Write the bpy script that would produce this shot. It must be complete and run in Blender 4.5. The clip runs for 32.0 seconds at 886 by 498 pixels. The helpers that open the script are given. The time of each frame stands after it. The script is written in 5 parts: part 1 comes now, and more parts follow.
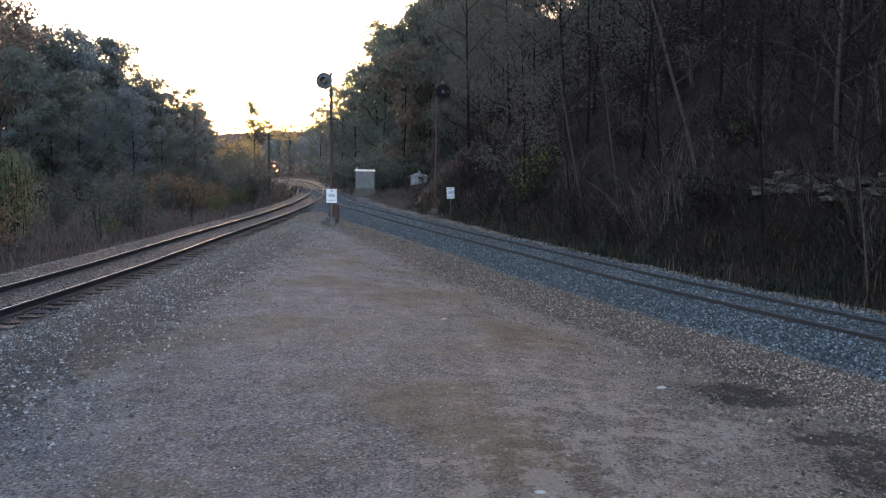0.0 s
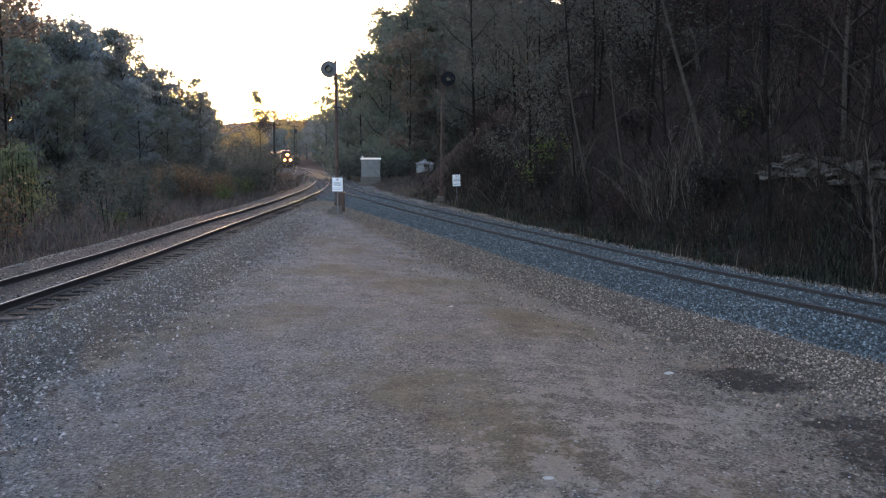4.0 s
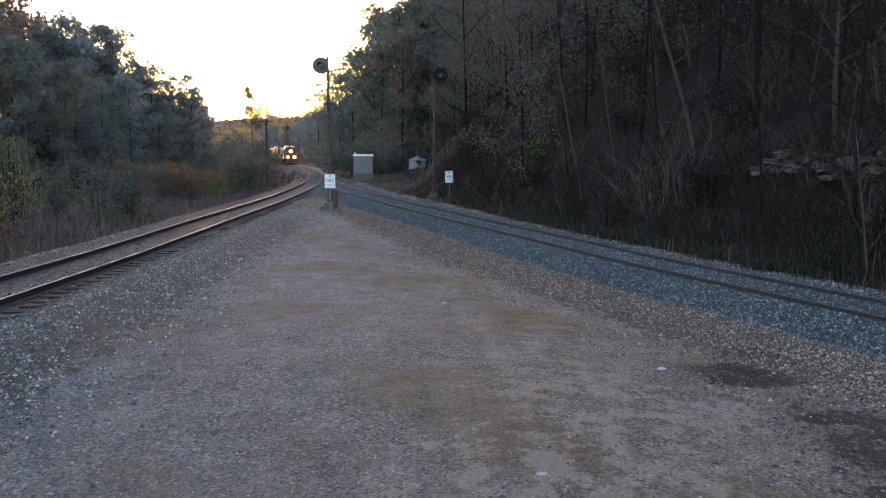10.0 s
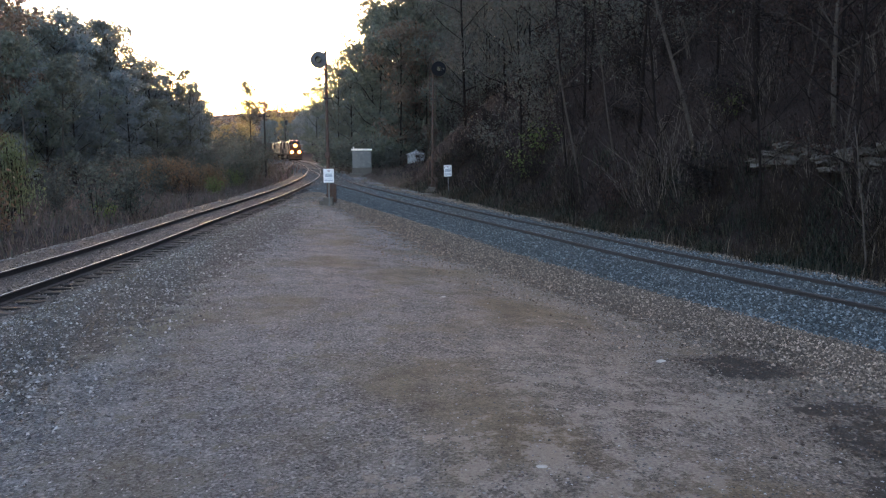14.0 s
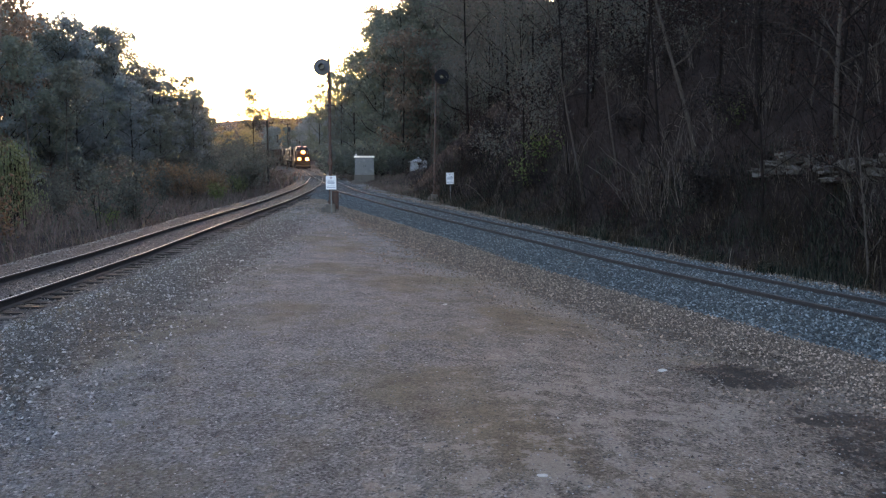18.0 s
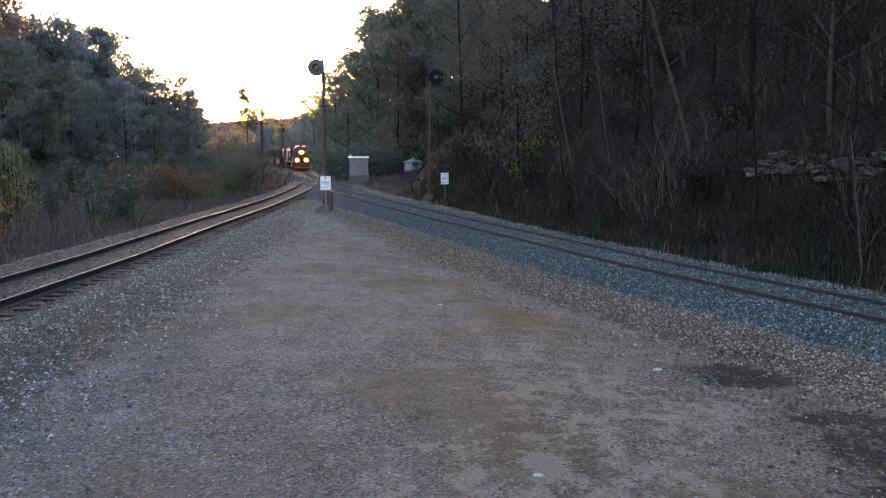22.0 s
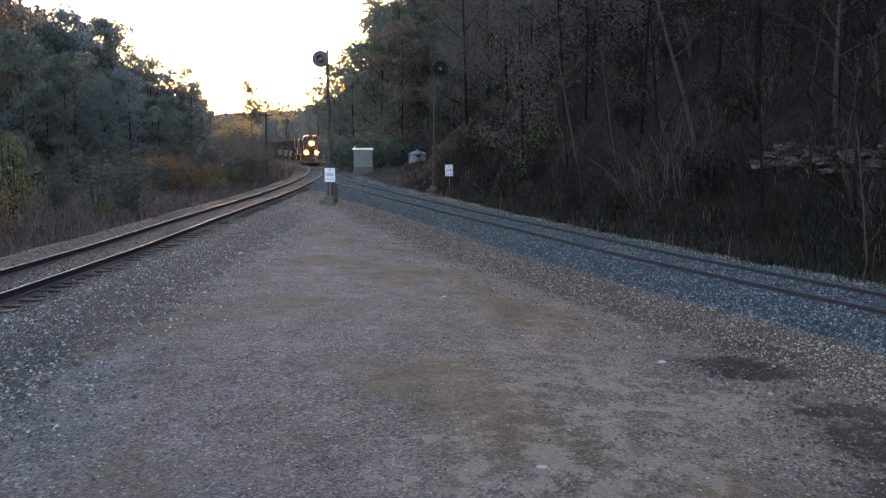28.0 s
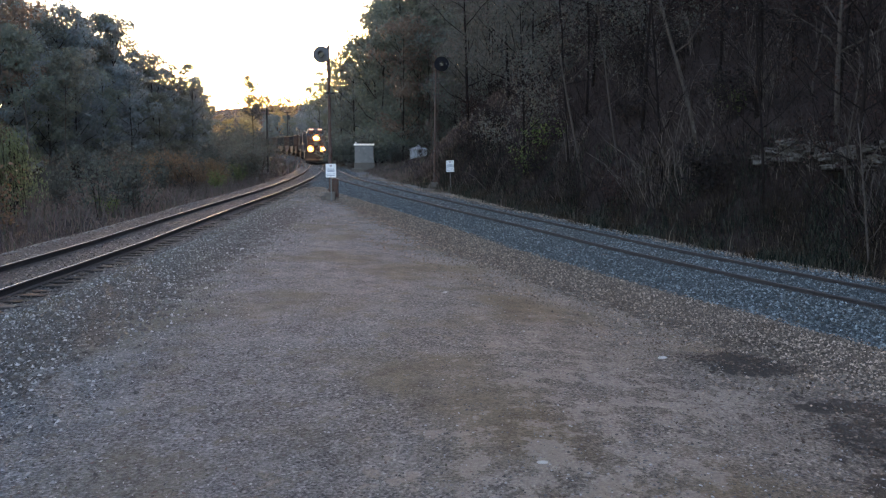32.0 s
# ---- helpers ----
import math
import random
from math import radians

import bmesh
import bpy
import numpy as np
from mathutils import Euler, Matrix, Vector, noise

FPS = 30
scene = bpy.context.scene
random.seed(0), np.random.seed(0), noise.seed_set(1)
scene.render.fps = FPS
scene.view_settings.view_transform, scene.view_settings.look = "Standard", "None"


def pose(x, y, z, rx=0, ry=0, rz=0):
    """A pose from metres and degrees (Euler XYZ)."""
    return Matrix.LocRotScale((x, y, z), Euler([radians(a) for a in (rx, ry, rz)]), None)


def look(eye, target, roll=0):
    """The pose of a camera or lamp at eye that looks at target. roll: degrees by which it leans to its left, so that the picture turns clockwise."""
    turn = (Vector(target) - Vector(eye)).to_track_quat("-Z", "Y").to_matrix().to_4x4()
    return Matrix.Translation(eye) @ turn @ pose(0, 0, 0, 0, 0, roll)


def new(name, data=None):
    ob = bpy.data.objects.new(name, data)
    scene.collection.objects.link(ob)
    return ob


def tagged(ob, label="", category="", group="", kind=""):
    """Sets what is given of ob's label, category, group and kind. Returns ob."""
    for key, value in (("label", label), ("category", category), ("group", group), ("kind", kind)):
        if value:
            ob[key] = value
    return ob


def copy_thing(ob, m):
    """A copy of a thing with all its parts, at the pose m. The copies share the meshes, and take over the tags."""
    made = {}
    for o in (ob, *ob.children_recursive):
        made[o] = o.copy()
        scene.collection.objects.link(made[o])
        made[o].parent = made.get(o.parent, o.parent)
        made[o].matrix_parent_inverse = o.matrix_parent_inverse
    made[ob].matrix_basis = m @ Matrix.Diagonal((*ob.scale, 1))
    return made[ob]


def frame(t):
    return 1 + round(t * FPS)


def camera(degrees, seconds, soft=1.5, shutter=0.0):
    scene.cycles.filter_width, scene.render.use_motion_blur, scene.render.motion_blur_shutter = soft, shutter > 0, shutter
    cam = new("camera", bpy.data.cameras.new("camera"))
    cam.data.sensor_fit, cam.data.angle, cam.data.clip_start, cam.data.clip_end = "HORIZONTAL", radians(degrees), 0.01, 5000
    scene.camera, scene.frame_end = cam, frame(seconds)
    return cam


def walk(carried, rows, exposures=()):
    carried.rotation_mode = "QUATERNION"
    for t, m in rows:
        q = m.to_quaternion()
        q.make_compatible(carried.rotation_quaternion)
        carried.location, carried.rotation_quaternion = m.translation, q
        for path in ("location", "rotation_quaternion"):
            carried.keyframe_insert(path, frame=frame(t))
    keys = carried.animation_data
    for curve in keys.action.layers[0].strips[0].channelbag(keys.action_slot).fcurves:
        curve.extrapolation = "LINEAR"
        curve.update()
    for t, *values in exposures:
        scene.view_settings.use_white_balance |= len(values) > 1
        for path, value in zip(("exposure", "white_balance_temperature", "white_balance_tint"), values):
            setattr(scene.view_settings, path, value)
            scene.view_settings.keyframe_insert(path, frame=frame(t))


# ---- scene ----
# Fitted numbers: exposure in stops, sky, headlights, train speed in metres a second.
EXPO, KELVIN, SKY, HEAD, SPEED = 3.88, 7250, 0.12, 6.0, 4.1
LOOSE = [(0.71, 5.56, 0.055), (2.56, 9.2, 0.085), (-4.75, 18.7, 0.09), (0.02, 13.3, 0.07), (-4.0, 13.3, 0.07)]
TINT = 24.0
# Eye and turns of the camera: a phone held still by a standing viewer, swaying a little.
LENS = 57.807
EYE = (0.0, 0.0, 2.25)
TURNS = [
    (0, 84.993, -0.699, 0.110),
    (0.5, 85.016, -0.756, -0.004),
    (1, 85.554, -0.815, 0.082),
    (1.5, 85.432, -0.754, 0.302),
    (2, 84.398, -0.426, 0.345),
    (2.5, 83.960, -0.105, 0.520),
    (3, 83.998, -0.019, 0.546),
    (3.5, 84.124, -0.157, 0.514),
    (5.5, 84.024, -0.049, 0.483),
    (6, 84.024, 0.005, 0.426),
    (6.5, 84.054, -0.003, 0.499),
    (7, 83.953, -0.074, 0.581),
    (7.5, 83.919, -0.046, 0.448),
    (8, 83.751, -0.078, 0.344),
    (8.5, 83.515, -0.026, 0.170),
    (9, 83.531, 0.000, -0.000),
    (9.5, 83.773, -0.002, 0.047),
    (10, 83.856, -0.036, -0.009),
    (10.5, 83.890, 0.032, 0.074),
    (11, 83.945, -0.009, 0.029),
    (11.5, 83.928, -0.072, -0.022),
    (12, 83.967, -0.075, 0.008),
    (12.5, 83.888, 0.038, 0.106),
    (13, 83.726, 0.150, 0.098),
    (13.5, 83.591, 0.256, 0.025),
    (14, 83.426, 0.293, -0.100),
    (14.5, 83.277, 0.273, -0.011),
    (16.5, 83.504, 0.241, 0.124),
    (17, 83.659, 0.167, 0.210),
    (17.5, 83.802, 0.055, 0.157),
    (18, 83.967, -0.069, 0.066),
    (18.5, 83.908, -0.086, -0.183),
    (19, 83.709, 0.006, -0.259),
    (19.5, 83.708, 0.014, -0.190),
    (20, 83.826, -0.036, -0.099),
    (20.5, 83.918, -0.072, -0.180),
    (21, 83.964, -0.069, -0.273),
    (21.5, 83.963, -0.037, -0.312),
    (22, 83.983, 0.093, -0.318),
    (22.5, 83.779, 0.041, -0.266),
    (23, 83.589, -0.003, -0.389),
    (23.5, 83.643, 0.018, -0.377),
    (24, 83.584, 0.135, -0.372),
    (24.5, 83.512, 0.197, -0.371),
    (25, 83.410, 0.167, -0.314),
    (25.5, 83.456, 0.153, -0.209),
    (27.5, 83.702, 0.023, 0.106),
    (28, 83.404, 0.028, -0.011),
    (28.5, 83.223, 0.021, -0.069),
    (29, 83.163, 0.018, -0.235),
    (29.5, 83.146, 0.105, -0.302),
    (30, 83.101, 0.198, -0.102),
    (30.5, 83.031, 0.188, -0.046),
    (31, 83.084, 0.130, -0.026),
    (31.5, 83.161, 0.051, 0.072),
    (32, 83.102, 0.025, 0.065),
]
cam = camera(LENS, 32.0, soft=1.2)
walk(cam, [(t, pose(*EYE, rx, ry, rz)) for t, rx, ry, rz in TURNS], [(0.0, EXPO, KELVIN, TINT), (32.0, EXPO, KELVIN, TINT)])

# ---------------------------------------------------------------- light
SUN_AZ = radians(-9.0)      # from +y, negative to the west of it
SUN_EL = radians(3.0)
world = bpy.data.worlds.new("evening_sky")
scene.world = world
world.use_nodes = True
wn = world.node_tree.nodes
sky = wn.new("ShaderNodeTexSky")
sky.sky_type = "NISHITA"
sky.sun_disc = False
sky.sun_elevation = SUN_EL
sky.sun_rotation = SUN_AZ
sky.air_density, sky.dust_density, sky.ozone_density = 0.7, 1.6, 1.2
bg = wn["Background"]
bg.inputs["Strength"].default_value = SKY
world.node_tree.links.new(sky.outputs["Color"], bg.inputs["Color"])
sun = new("sun", bpy.data.lights.new("sun", "SUN"))
sun.data.energy = 2.0
sun.data.angle = radians(0.6)
sun.data.color = (1.0, 0.72, 0.42)
sun_way = Vector((math.sin(SUN_AZ) * math.cos(SUN_EL), math.cos(SUN_AZ) * math.cos(SUN_EL), math.sin(SUN_EL)))
sun.matrix_world = look(sun_way * 900, (0, 0, 0))

# ---------------------------------------------------------------- materials
def material(name):
    m = bpy.data.materials.new(name)
    m.use_nodes = True
    return m, m.node_tree.nodes, m.node_tree.links, m.node_tree.nodes["Principled BSDF"]


def node(nodes, kind, **sets):
    n = nodes.new(kind)
    for k, v in sets.items():
        n.inputs[k.replace("_", " ")].default_value = v
    return n


def ramp(nodes, links, source, stops):
    r = nodes.new("ShaderNodeValToRGB")
    els = r.color_ramp.elements
    while len(els) < len(stops):
        els.new(0.5)
    for e, (p, c) in zip(els, stops):
        e.position, e.color = p, (*c, 1)
    links.new(source, r.inputs["Fac"])
    return r.outputs["Color"]


def mix(nodes, links, fac, a, b, how="MIX"):
    m = nodes.new("ShaderNodeMix")
    m.data_type, m.blend_type = "RGBA", how
    for sock, v in ((m.inputs[0], fac), (m.inputs[6], a), (m.inputs[7], b)):
        if isinstance(v, (int, float)):
            sock.default_value = v
        elif isinstance(v, tuple):
            sock.default_value = (*v, 1)
        else:
            links.new(v, sock)
    return m.outputs[2]


def grainy(name, dark, light, fine=40.0, broad=3.0, rough=0.85, metal=0.0, bump=0.3, stain=None, stain_at=0.6, spec=0.3, per=None):
    """A worn surface: fine grain, broad tone, stains; per: 'object' or 'island' for one tone a piece."""
    m, n, l, b = material(name)
    co = n.new("ShaderNodeTexCoord").outputs["Object"]
    f = node(n, "ShaderNodeTexNoise", Scale=fine, Detail=4.0, Roughness=0.65)
    g = node(n, "ShaderNodeTexNoise", Scale=broad, Detail=3.0)
    for t in (f, g):
        l.new(co, t.inputs["Vector"])
    c = ramp(n, l, f.outputs["Fac"], [(0.25, dark), (0.75, light)])
    mid = tuple((x + y) / 2 for x, y in zip(dark, light))
    c = mix(n, l, 0.45, c, ramp(n, l, g.outputs["Fac"], [(0.3, tuple(x * 0.75 for x in mid)), (0.7, tuple(min(1, x * 1.2) for x in mid))]))
    if per:
        if per == "object":
            r = n.new("ShaderNodeObjectInfo").outputs["Random"]
        else:
            r = n.new("ShaderNodeNewGeometry").outputs["Random Per Island"]
        c = mix(n, l, 0.75, c, ramp(n, l, r, [(0.0, dark), (0.45, tuple(x * 0.65 for x in mid)), (0.8, tuple(x * 0.8 for x in light)), (1.0, tuple(min(0.85, x * 1.6) for x in light))]))
    if stain:
        s = node(n, "ShaderNodeTexNoise", Scale=broad * 2.3, Detail=6.0, Roughness=0.7)
        l.new(co, s.inputs["Vector"])
        k = ramp(n, l, s.outputs["Fac"], [(stain_at - 0.06, (0, 0, 0)), (stain_at + 0.08, (1, 1, 1))])
        c = mix(n, l, k, c, stain)
    l.new(c, b.inputs["Base Color"])
    b.inputs["Roughness"].default_value = rough
    b.inputs["Metallic"].default_value = metal
    b.inputs["Specular IOR Level"].default_value = spec
    if bump:
        u = node(n, "ShaderNodeBump", Strength=bump, Distance=0.02)
        l.new(f.outputs["Fac"], u.inputs["Height"])
        l.new(u.outputs["Normal"], b.inputs["Normal"])
    return m


def foliage(name, tones, rough=0.55, through_light=0.35, spec=0.35):
    """Leaves: one tone a leaf, a broad drift of tone over the crown, light passing through."""
    m, n, l, b = material(name)
    r = n.new("ShaderNodeNewGeometry").outputs["Random Per Island"]
    k = len(tones) - 1
    c = ramp(n, l, r, [(i / k, t) for i, t in enumerate(tones)])
    o = n.new("ShaderNodeObjectInfo").outputs["Random"]
    h = node(n, "ShaderNodeHueSaturation")
    l.new(c, h.inputs["Color"])
    for sock, lo, hi in (("Hue", 0.485, 0.515), ("Value", 0.84, 1.2), ("Saturation", 0.85, 1.1)):
        a = n.new("ShaderNodeMapRange")
        a.inputs["To Min"].default_value, a.inputs["To Max"].default_value = lo, hi
        l.new(o, a.inputs["Value"])
        l.new(a.outputs["Result"], h.inputs[sock])
    l.new(h.outputs["Color"], b.inputs["Base Color"])
    b.inputs["Roughness"].default_value = rough
    b.inputs["Specular IOR Level"].default_value = spec
    t = n.new("ShaderNodeBsdfTranslucent")
    l.new(h.outputs["Color"], t.inputs["Color"])
    s = n.new("ShaderNodeMixShader")
    s.inputs[0].default_value = through_light
    l.new(b.outputs[0], s.inputs[1])
    l.new(t.outputs[0], s.inputs[2])
    l.new(s.outputs[0], n["Material Output"].inputs["Surface"])
    return m


def glowing(name, colour, strength):
    m, n, l, b = material(name)
    b.inputs["Base Color"].default_value = (*colour, 1)
    b.inputs["Emission Color"].default_value = (*colour, 1)
    b.inputs["Emission Strength"].default_value = strength
    return m


# Bark and twigs toned near black: the bank's shade is in the colour.
M_BARK_SHADED = grainy("bark", (0.0075, 0.0057, 0.0056), (0.027, 0.021, 0.0203), 30, 2, 0.95, bump=0.6, spec=0.08)
M_PALE_BARK = grainy("pale_bark", (0.02, 0.017, 0.015), (0.12, 0.1, 0.09), 12, 2, 0.9, bump=0.4, spec=0.1)
M_TWIG_SHADED = grainy("twig", (0.008, 0.006, 0.0056), (0.03, 0.0225, 0.0205), 20, 4, 0.9, bump=0.2, per="island", spec=0.08)
M_LEAF_DARK = foliage("leaf_dark_green", [(0.07, 0.092, 0.06), (0.09, 0.115, 0.075), (0.115, 0.138, 0.088), (0.14, 0.143, 0.095)], 0.5, 0.75, 0.15)
# Darkened copy of the olive leaf, woodland shade put into its tones.
M_LEAF_NEAR_SHADED = foliage("leaf_olive_shaded", [(0.014, 0.0122, 0.0126), (0.022, 0.0186, 0.0186), (0.034, 0.0282, 0.0272), (0.031, 0.021, 0.0212)], 0.6, 0.2, 0.1)
M_LEAF_OLIVE = foliage("leaf_olive", [(0.085, 0.098, 0.086), (0.115, 0.125, 0.108), (0.14, 0.14, 0.115), (0.145, 0.11, 0.095)], 0.6, 0.4, 0.12)
M_LEAF_MID = foliage("leaf_shaded_green", [(0.075, 0.08, 0.075), (0.095, 0.1, 0.092), (0.112, 0.116, 0.104), (0.125, 0.095, 0.084)], 0.6, 0.35, 0.12)
M_LEAF_DUSK = foliage("leaf_dusk_grey", [(0.05, 0.06, 0.056), (0.062, 0.073, 0.066), (0.075, 0.083, 0.072), (0.085, 0.075, 0.066)], 0.6, 0.35, 0.1)
# Far leaves paled and greyed: haze over the distance is in their colour.
M_LEAF_FAR_HAZED = foliage("leaf_far_haze_paled", [(0.148, 0.18, 0.188), (0.165, 0.2, 0.203), (0.185, 0.213, 0.213), (0.2, 0.2, 0.19)], 0.6, 0.38, 0.12)
M_LEAF_HAZY = foliage("leaf_green_haze_paled", [(0.105, 0.128, 0.112), (0.128, 0.15, 0.128), (0.148, 0.165, 0.136), (0.165, 0.155, 0.125)], 0.6, 0.38, 0.12)
# Bank grass with the shade under the trees put into its tones.
M_BANK_GRASS_SHADED = foliage("shaded_bank_grass", [(0.011, 0.015, 0.013), (0.02, 0.026, 0.021), (0.06, 0.067, 0.053), (0.075, 0.068, 0.053)], 0.7, 0.25, 0.08)
M_LEAF_WILLOW = foliage("leaf_willow", [(0.11, 0.155, 0.075), (0.14, 0.19, 0.1), (0.17, 0.21, 0.12), (0.19, 0.19, 0.1)], 0.55, 0.5, 0.2)
M_LEAF_RUSSET = foliage("leaf_russet", [(0.115, 0.09, 0.075), (0.145, 0.105, 0.083), (0.165, 0.115, 0.09), (0.12, 0.12, 0.095)], 0.5, 0.4, 0.15)
# Dead brown leaves, darkened in colour to carry the bank's shade.
M_LEAF_DEAD_SHADED = foliage("leaf_dead_brown_shaded", [(0.019, 0.0124, 0.012), (0.039, 0.024, 0.0228), (0.062, 0.038, 0.0355), (0.03, 0.023, 0.0225)], 0.75, 0.12, 0.05)
M_LEAF_RUST = foliage("leaf_rust", [(0.09, 0.052, 0.038), (0.14, 0.078, 0.05), (0.17, 0.1, 0.06), (0.09, 0.085, 0.055)], 0.5, 0.3)
# Autumn gold made stronger, so the colour itself carries low sunlight.
M_LEAF_SUNLIT = foliage("leaf_sunlit_gold", [(0.32, 0.22, 0.115), (0.38, 0.27, 0.14), (0.33, 0.2, 0.1), (0.24, 0.21, 0.115)], 0.6, 0.5)
M_LEAF_BRIGHT = foliage("leaf_bright_green", [(0.07, 0.11, 0.04), (0.1, 0.15, 0.055), (0.14, 0.175, 0.07), (0.16, 0.16, 0.08)], 0.55, 0.6, 0.2)
M_STRAW = foliage("dry_grass", [(0.03, 0.024, 0.02), (0.055, 0.044, 0.034), (0.022, 0.017, 0.015), (0.15, 0.124, 0.1)], 0.8, 0.2, 0.05)
M_WEED = foliage("reddish_weed", [(0.095, 0.07, 0.065), (0.14, 0.1, 0.09), (0.12, 0.095, 0.075), (0.065, 0.075, 0.055)], 0.8, 0.25)
M_BLUE_STONE = grainy("blue_ballast", (0.018, 0.024, 0.028), (0.165, 0.203, 0.222), 60, 9, 0.85, per="island")
M_BROWN_STONE = grainy("brown_gravel", (0.034, 0.026, 0.02), (0.35, 0.27, 0.217), 60, 9, 0.9, per="island")
M_BED_STONE = grainy("grimy_ballast", (0.02, 0.018, 0.017), (0.21, 0.19, 0.18), 60, 9, 0.9, per="island")
M_GREY_STONE = grainy("grey_gravel", (0.02, 0.021, 0.022), (0.34, 0.34, 0.345), 60, 9, 0.9, per="island")
M_ROCK = grainy("limestone", (0.03, 0.027, 0.025), (0.17, 0.155, 0.143), 9, 1.5, 0.95, bump=0.8, stain=(0.09, 0.085, 0.07))
M_TIE = grainy("sleeper_wood", (0.014, 0.013, 0.013), (0.05, 0.044, 0.041), 18, 3, 0.95, bump=0.5, per="object")
M_RUST = grainy("rail_rust", (0.024, 0.0225, 0.0245), (0.06, 0.054, 0.055), 50, 4, 0.85, metal=0.0, bump=0.2)
M_POLISH = grainy("rail_head_steel", (0.26, 0.27, 0.29), (0.4, 0.41, 0.43), 60, 6, 0.5, metal=0.15, bump=0.02, spec=0.3)
M_DULL_HEAD = grainy("rail_head_dull", (0.06, 0.06, 0.064), (0.14, 0.14, 0.147), 60, 6, 0.7, bump=0.05, spec=0.1)
M_MAST = grainy("rusty_mast_paint", (0.05, 0.03, 0.026), (0.13, 0.075, 0.06), 25, 3, 0.75, metal=0.2, bump=0.2, stain=(0.09, 0.08, 0.08), stain_at=0.56)
M_BLACK = grainy("black_signal_paint", (0.02, 0.02, 0.022), (0.05, 0.05, 0.055), 30, 4, 0.55, bump=0.1)
M_GREY_DISC = grainy("weathered_disc", (0.06, 0.062, 0.07), (0.13, 0.132, 0.14), 14, 4, 0.6, bump=0.1)
M_DISC_DARK = grainy("dark_disc", (0.008, 0.0085, 0.011), (0.022, 0.023, 0.028), 14, 4, 0.9, bump=0.1, spec=0.05)
M_LENS = grainy("signal_lens", (0.01, 0.01, 0.012), (0.03, 0.03, 0.035), 10, 4, 0.1, bump=0)
M_SIGN = grainy("white_sign_sheet", (0.7, 0.72, 0.76), (0.84, 0.85, 0.88), 12, 3, 0.5, bump=0.05)
M_SIGN_INK = grainy("sign_ink", (0.24, 0.28, 0.38), (0.34, 0.38, 0.48), 20, 5, 0.6, bump=0)
M_SIGN_RED = grainy("sign_red_ink", (0.36, 0.3, 0.33), (0.46, 0.4, 0.43), 20, 5, 0.6, bump=0)
M_POST = grainy("galvanised_post", (0.1, 0.1, 0.105), (0.2, 0.2, 0.21), 40, 5, 0.5, metal=0.7, bump=0.1)
M_CONCRETE = grainy("concrete", (0.075, 0.067, 0.06), (0.17, 0.15, 0.135), 22, 2.5, 0.95, bump=0.3, stain=(0.16, 0.14, 0.12))
M_ALU = grainy("dull_aluminium", (0.14, 0.141, 0.146), (0.205, 0.206, 0.212), 16, 2, 0.55, metal=0.2, bump=0.05, stain=(0.3, 0.29, 0.28), stain_at=0.62)
# Lighter copy of the wall metal, painting sky reflected off the roof.
M_ALU_ROOF = grainy("skylit_aluminium_roof", (0.7, 0.7, 0.72), (0.85, 0.85, 0.86), 16, 2, 0.35, metal=0.7, bump=0.05)
M_WHITE_WALL = grainy("whitewashed_concrete", (0.3, 0.31, 0.335), (0.4, 0.41, 0.43), 18, 2.5, 0.9, bump=0.1, stain=(0.36, 0.35, 0.34), stain_at=0.72)
M_ROOF = grainy("weathered_roof", (0.25, 0.25, 0.26), (0.42, 0.42, 0.44), 18, 3, 0.85, bump=0.2)
M_POLE = grainy("pole_wood", (0.025, 0.021, 0.019), (0.07, 0.06, 0.052), 24, 2, 0.9, bump=0.4)
M_LOCO = grainy("dark_loco_paint", (0.03, 0.028, 0.032), (0.055, 0.05, 0.055), 10, 1.5, 0.45, bump=0.03, stain=(0.06, 0.05, 0.042), stain_at=0.58)
M_LOCO_ROOF = grainy("pale_loco_roof", (0.09, 0.085, 0.085), (0.17, 0.16, 0.155), 10, 1.5, 0.6, bump=0.05, stain=(0.05, 0.045, 0.042))
M_STEEL = grainy("dirty_underframe", (0.03, 0.028, 0.027), (0.07, 0.062, 0.056), 20, 3, 0.8, metal=0.3, bump=0.2)
M_GLASS = grainy("cab_glass", (0.01, 0.011, 0.013), (0.02, 0.022, 0.026), 5, 2, 0.06, bump=0, spec=0.6)
M_CAR = grainy("brown_car_steel", (0.06, 0.04, 0.032), (0.12, 0.085, 0.07), 9, 1.2, 0.8, metal=0.1, bump=0.1, stain=(0.05, 0.05, 0.052))
M_CAR_DARK = grainy("black_car_steel", (0.025, 0.025, 0.027), (0.06, 0.058, 0.058), 9, 1.2, 0.75, metal=0.1, bump=0.1, stain=(0.09, 0.07, 0.06), stain_at=0.6)
M_LAMP = glowing("lit_headlight", (1.0, 0.6, 0.24), HEAD)
# Weathered nose paint, tinted orange to carry the headlights' glow.
M_NOSE = grainy("weathered_glow_nose", (0.06, 0.024, 0.013), (0.105, 0.045, 0.024), 10, 1.5, 0.6, bump=0.03, stain=(0.05, 0.035, 0.03), stain_at=0.56)
# Orange of the added dishes that stand for the glow round each lamp.
M_HALO_DISH = grainy("orange_halo_dish", (0.5, 0.2, 0.06), (0.65, 0.28, 0.09), 12, 3, 0.5, bump=0.0)
M_BOARD = glowing("lit_board", (1.0, 0.5, 0.36), 0.12)


